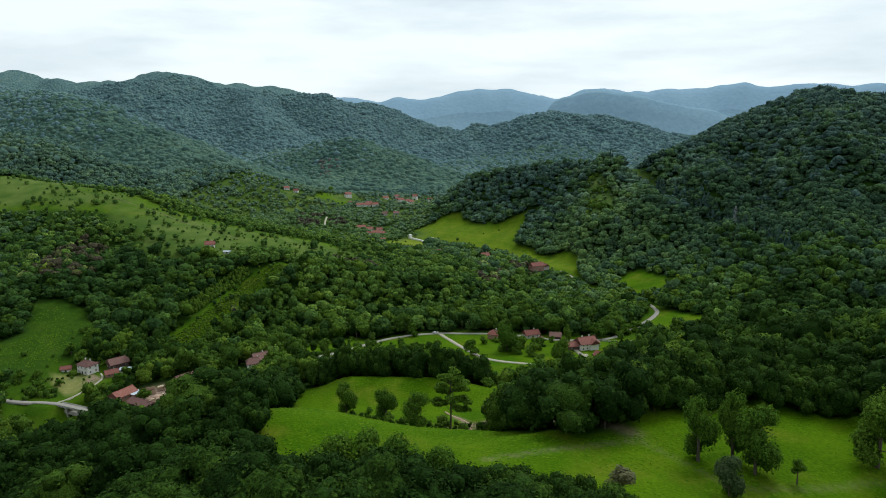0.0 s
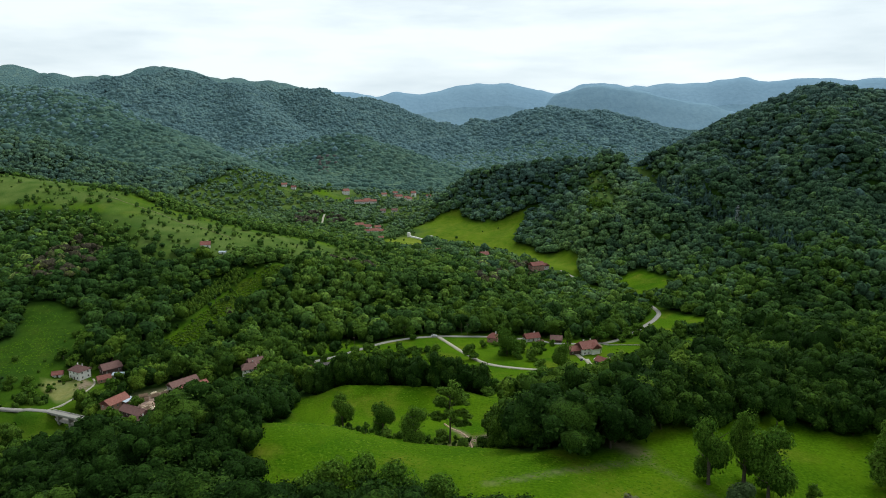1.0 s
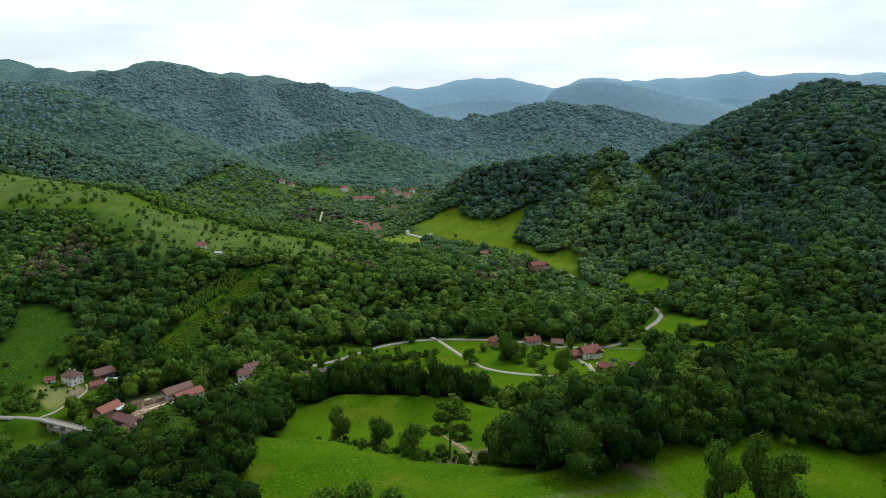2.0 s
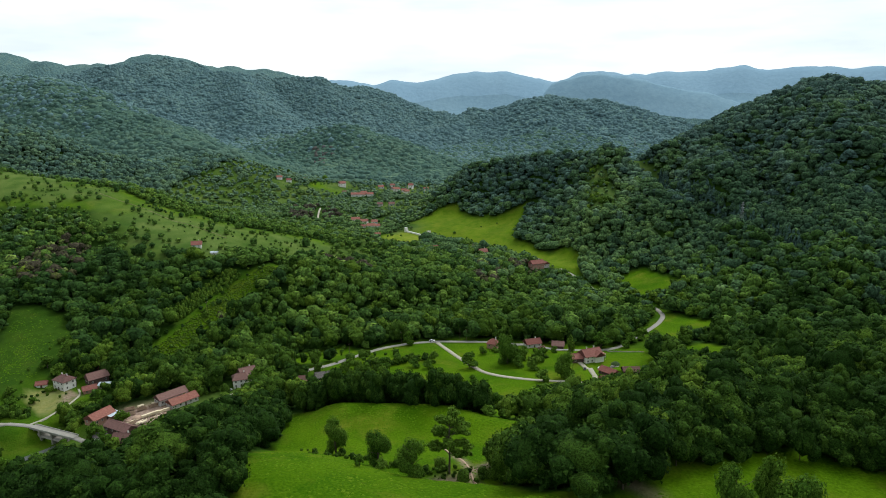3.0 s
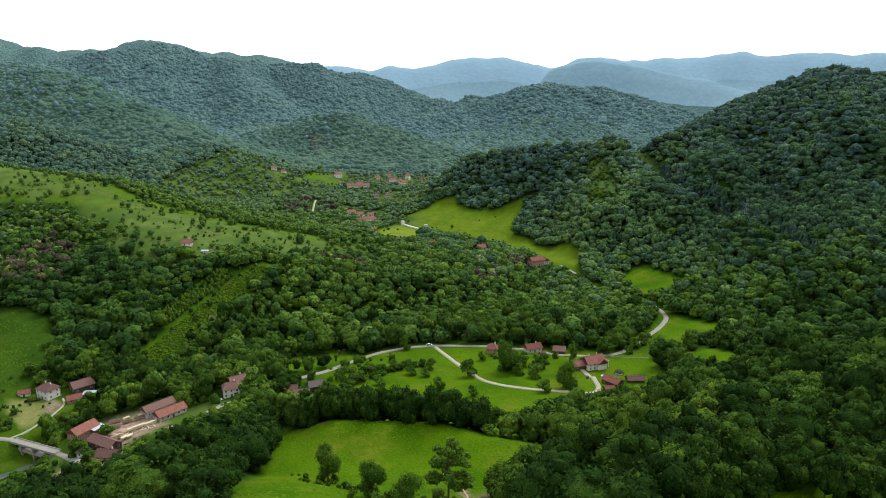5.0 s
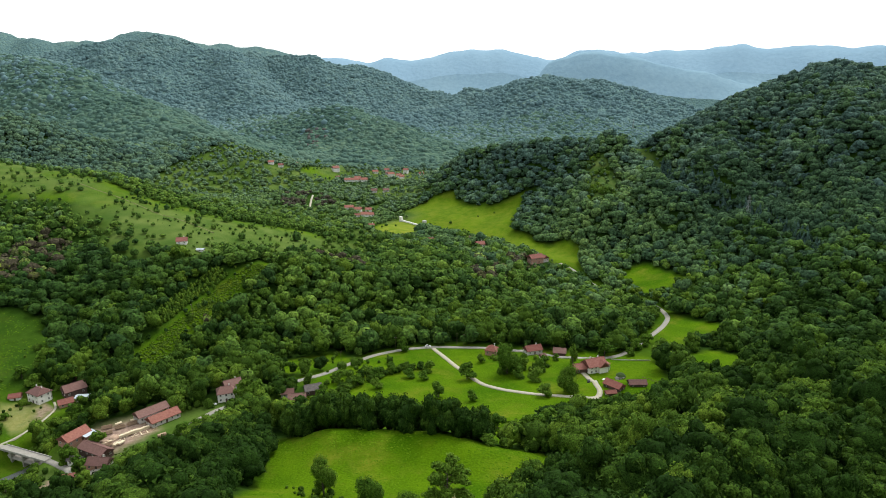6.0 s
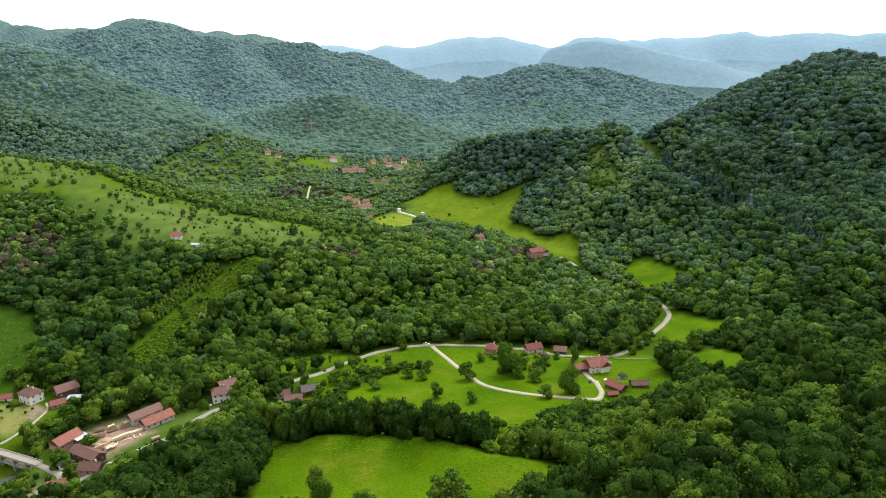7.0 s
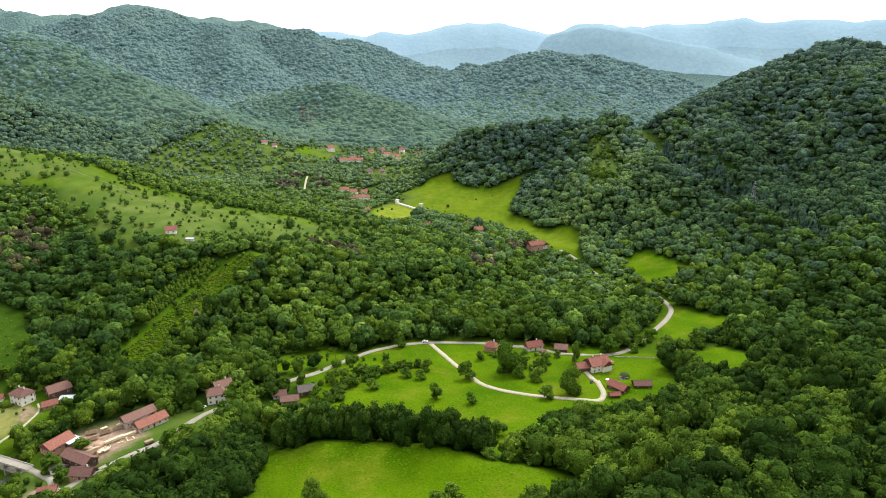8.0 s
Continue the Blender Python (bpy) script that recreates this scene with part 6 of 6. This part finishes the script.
house("shed", 99, 396.5, 8, 5.6, 3.2, 1.7, 0.9, dark_wood_mat, roof_red_mat, "low lean-to shed with a red roof", "shed", 1, 1, 0, z=11.0)
house("barn", 117.5, 407.5, 0, 9.6, 5.4, 1.6, 1.5, dark_wood_mat, roof_brown_mat, "low wooden stable with a dull red roof on the grass", "barn", 1, 3, 0, z=11.6)
gazebo = root("gazebo", 113, 425, 0, "round thatched gazebo on a pale stone base", "gazebo")
part("base", tube([(0, 0, -0.8), (0, 0, 0.3)], [3.4, 3.4], 16), stone_mat, gazebo, "pale stone base")
part("roof", tube([(0, 0, 2.3), (0, 0, 2.5), (0, 0, 3.5), (0, 0, 4.2)], [3.0, 2.9, 1.9, 0.15], 16), ivy_mat, gazebo, "dark roof grown over with ivy")
for k in range(6):
    a = math.pi * k / 3
    part("post", tube([(2.9 * math.cos(a), 2.9 * math.sin(a), 0.2), (2.9 * math.cos(a), 2.9 * math.sin(a), 2.5)], [0.12, 0.12], 6), dark_wood_mat, gazebo)
car(91, 415, 75, dark_car_mat, "black car parked on the grass beside the lane")
mound("tarpaulin_heap", 101.5, 419, 1.8, 1.3, 12, white_car_mat, "heap covered by a pale tarpaulin", "heap")
house("house", 38.5, 478, -20, 7.5, 7, 3.8, 2.6, brick_mat, roof_red_mat, "small square brick house with a red hipped roof by the road", "house", 1, 2, 1, hip=3.6, z=0.5)
house("house", 67, 479, 18, 11, 7, 3.0, 2.4, grey_wall_mat, roof_red_mat, "low plastered cottage with a faded red roof", "house", 1, 3, 1, z=1.0)
house("shed", 85, 475.5, -12, 8, 6, 2.6, 2.2, dark_wood_mat, roof_brown_mat, "old wooden barn with a grey-brown roof", "barn", 1, 2, 0, z=1.0)
house("shed", 72, 468, 30, 3.5, 3, 2.0, 1.2, white_mat, roof_brown_mat, "tiny whitewashed garden shed", "shed", 1, 1, 0)
car(-6, 494.5, 2, white_car_mat, "small white car on the valley road", z=float(height(-6, 494.5)) + 0.36)


def wall_run(name, line, tall, thick, mat, label):
    w = root(name, *line[0], 0, label, "wall")
    z0 = float(height(*line[0]))
    for (ax, ay), (bx, by) in zip(line, line[1:]):
        n = max(1, int(math.hypot(bx - ax, by - ay) / 4))
        for k in range(n):
            x0, y0, x1, y1 = (ax + (bx - ax) * k / n, ay + (by - ay) * k / n, ax + (bx - ax) * (k + 1) / n, ay + (by - ay) * (k + 1) / n)
            cx, cy = (x0 + x1) / 2, (y0 + y1) / 2
            part("wall_section", box((math.hypot(x1 - x0, y1 - y0), thick, tall + 0.8), (cx - line[0][0], cy - line[0][1], float(height(cx, cy)) - z0 + tall / 2 - 0.4), Matrix.Rotation(math.atan2(y1 - y0, x1 - x0), 4, "Z"), 0.03), mat, w)


wall_run("garden_wall", [(116, 458), (128, 455), (140, 452)], 0.6, 0.4, stone_mat, "low grey fieldstone garden wall beside the road")


def fence(line, label, step=3.0):
    f = root("fence", *line[0], 0, label, "fence")
    z0 = float(height(*line[0]))
    pts = smooth_line(line, step)
    tops = [(p[0] - line[0][0], p[1] - line[0][1], float(height(*p)) - z0) for p in pts]
    for a in tops:
        part("post", tube([(a[0], a[1], a[2] - 0.4), (a[0], a[1], a[2] + 1.15)], [0.09, 0.07], 5), dark_wood_mat, f)
    for up in (0.5, 1.0):
        for a, b in zip(tops, tops[1:]):
            part("rail", tube([(a[0], a[1], a[2] + up), (b[0], b[1], b[2] + up)], [0.05, 0.05], 4), dark_wood_mat, f)


fence([(99, 390), (108, 381), (116, 374)], "weathered wooden post and rail fence below the lane")
fence([(124, 418), (132, 402), (138, 388)], "weathered wooden post and rail fence round the pasture")


def utility_pole(x, y, tall, turn):
    p = root("utility_pole", x, y, turn, "wooden utility pole with a crossarm beside the road", "pole", "poles along the road")
    part("shaft", tube([(0, 0, -0.6), (0, 0, tall)], [0.17, 0.11], 7), dark_wood_mat, p)
    arm = part("crossarm", box((1.8, 0.14, 0.14), (0, 0, tall - 0.5)), dark_wood_mat, p)
    for k in (-0.75, 0.0, 0.75):
        part("insulator", tube([(k, 0, tall - 0.43), (k, 0, tall - 0.18)], [0.06, 0.05], 6), white_mat, arm)


for x, y, turn in ((-29, 494, 20), (-64, 466, 35), (15, 499, 0), (20, 497, 0), (-203, 430, 60), (-232, 420, 30), (-97, 434, 45), (-185, 529, 60)):
    utility_pole(x, y, 9.0, turn)


def pylon(x, y, tall, wide, turn, label):
    p = root("pylon", x, y, turn, label, "pylon", "pylons on the hills")

    def corner(sx, sy, f):
        s = wide / 2 * (1 - 0.78 * f)
        return Vector((sx * s, sy * s, tall * f - (0.8 if f == 0 else 0)))
    for sx in (-1, 1):
        for sy in (-1, 1):
            part("leg", tube([corner(sx, sy, 0), corner(sx, sy, 1)], [0.16, 0.1], 4), steel_mat, p)
    bm = bmesh.new()
    for k in range(6):
        for (ax, ay), (bx, by) in (((-1, -1), (1, -1)), ((1, -1), (1, 1)), ((1, 1), (-1, 1)), ((-1, 1), (-1, -1))):
            add_tube(bm, [corner(ax, ay, k / 6), corner(bx, by, (k + 1) / 6)], [0.06, 0.06], 4)
            add_tube(bm, [corner(bx, by, k / 6), corner(ax, ay, (k + 1) / 6)], [0.06, 0.06], 4)
    part("bracing", bm, steel_mat, p)
    for f, reach_ in ((0.78, 3.2), (0.9, 2.4)):
        part("arm", tube([(-reach_, 0, tall * f), (reach_, 0, tall * f)], [0.14, 0.14], 4), steel_mat, p)


pylon(317, 708, 27, 4.4, 20, "grey lattice power pylon above the wooded hillside")
pylon(634, 2185, 34, 6.0, 20, "grey lattice power pylon on the far ridge")

# ---- the village up the valley ----
def village_house(x, y, turn, length, width, tall, walls, roof, label):
    house("house", x, y, turn, length * 0.78, width, tall, width * 0.3, walls, roof, label, "house", 2 if tall > 4 else 1, 2, 1, door=False, group="village houses")


RED_LABEL, WHITE_LABEL, OLD_LABEL = "plastered village house with a red tiled roof", "white village house with a red roof", "old village house with a brown roof"
for x, y, turn, length, width, tall in [(-168, 1322, 10, 17, 10, 4), (-152, 1316, -5, 18, 10, 4), (-136, 1312, 8, 16, 10, 3.5), (-150, 1330, 5, 15, 10, 4), (-133, 1058, 10, 17, 9, 4), (-119, 1056, -5, 14, 9, 4), (-104, 1066, 5, 12, 8, 4), (-103, 1004, 5, 15, 9, 4), (-96, 1016, 12, 12, 8, 4), (-80, 862, 10, 8, 7, 4.5), (-88, 1368, 15, 16, 10, 5), (-72, 1360, 0, 13, 9, 4), (-66, 1345, 20, 12, 9, 4), (-310, 1306, 10, 13, 9, 4), (-122, 1400, 12, 14, 9, 4)]:
    village_house(x, y, turn, length, width, tall, white_mat, roof_orange_mat, RED_LABEL)
for x, y, turn, length, width, tall in [(-201, 1387, 25, 16, 13, 7), (-60, 1410, -10, 12, 11, 8), (-290, 1298, 0, 11, 9, 4), (-225, 625, 15, 11, 8, 3.4), (52, 800, 15, 12, 9, 3.5), (-5, 806, -10, 10, 8, 3), (-111, 975, 5, 9, 6, 3), (-100, 1425, 0, 12, 9, 5), (-28, 1390, 12, 12, 9, 4)]:
    village_house(x, y, turn, length, width, tall, white_mat, roof_red_mat, WHITE_LABEL)
for x, y, turn, length, width, tall in [(-107, 1205, 0, 12, 9, 4), (-86, 1198, 10, 13, 8, 3.5), (40, 829, 5, 10, 8, 4), (-190, 1340, 20, 10, 8, 4), (-95, 1385, -10, 11, 8, 4), (-272, 1345, 10, 11, 8, 4)]:
    village_house(x, y, turn, length, width, tall, grey_wall_mat, roof_brown_mat, OLD_LABEL)
house("house", 106, 729, 25, 15, 9, 6.0, 3.0, brick_mat, roof_red_mat, "large brick house with a patched red roof at the field edge", "house", 2, 4, 1)
house("house", 116, 736, -60, 9, 7, 4.0, 2.4, grey_wall_mat, roof_red_mat, "grey side building with a red roof", "house", 1, 2, 0)
house("shed", -205, 613, 0, 6, 3, 1.6, 0.6, white_mat, sheet_mat, "small pale shed in the hill pasture", "shed", 1, 1, 0, door=False)
weir = root("weir_wall", -36, 970, -52, "long whitewashed concrete wall between two white blockhouses", "wall")
part("wall", box((40, 2.2, 2.4), (0, 0, 0.6), bevel=0.1), white_mat, weir)
part("gatehouse", box((4, 4, 7), (-22, 0, 2.6), bevel=0.15), white_mat, weir)
part("gatehouse", box((4.5, 4.5, 6), (18, 12, 2.6), bevel=0.15), grey_wall_mat, weir)
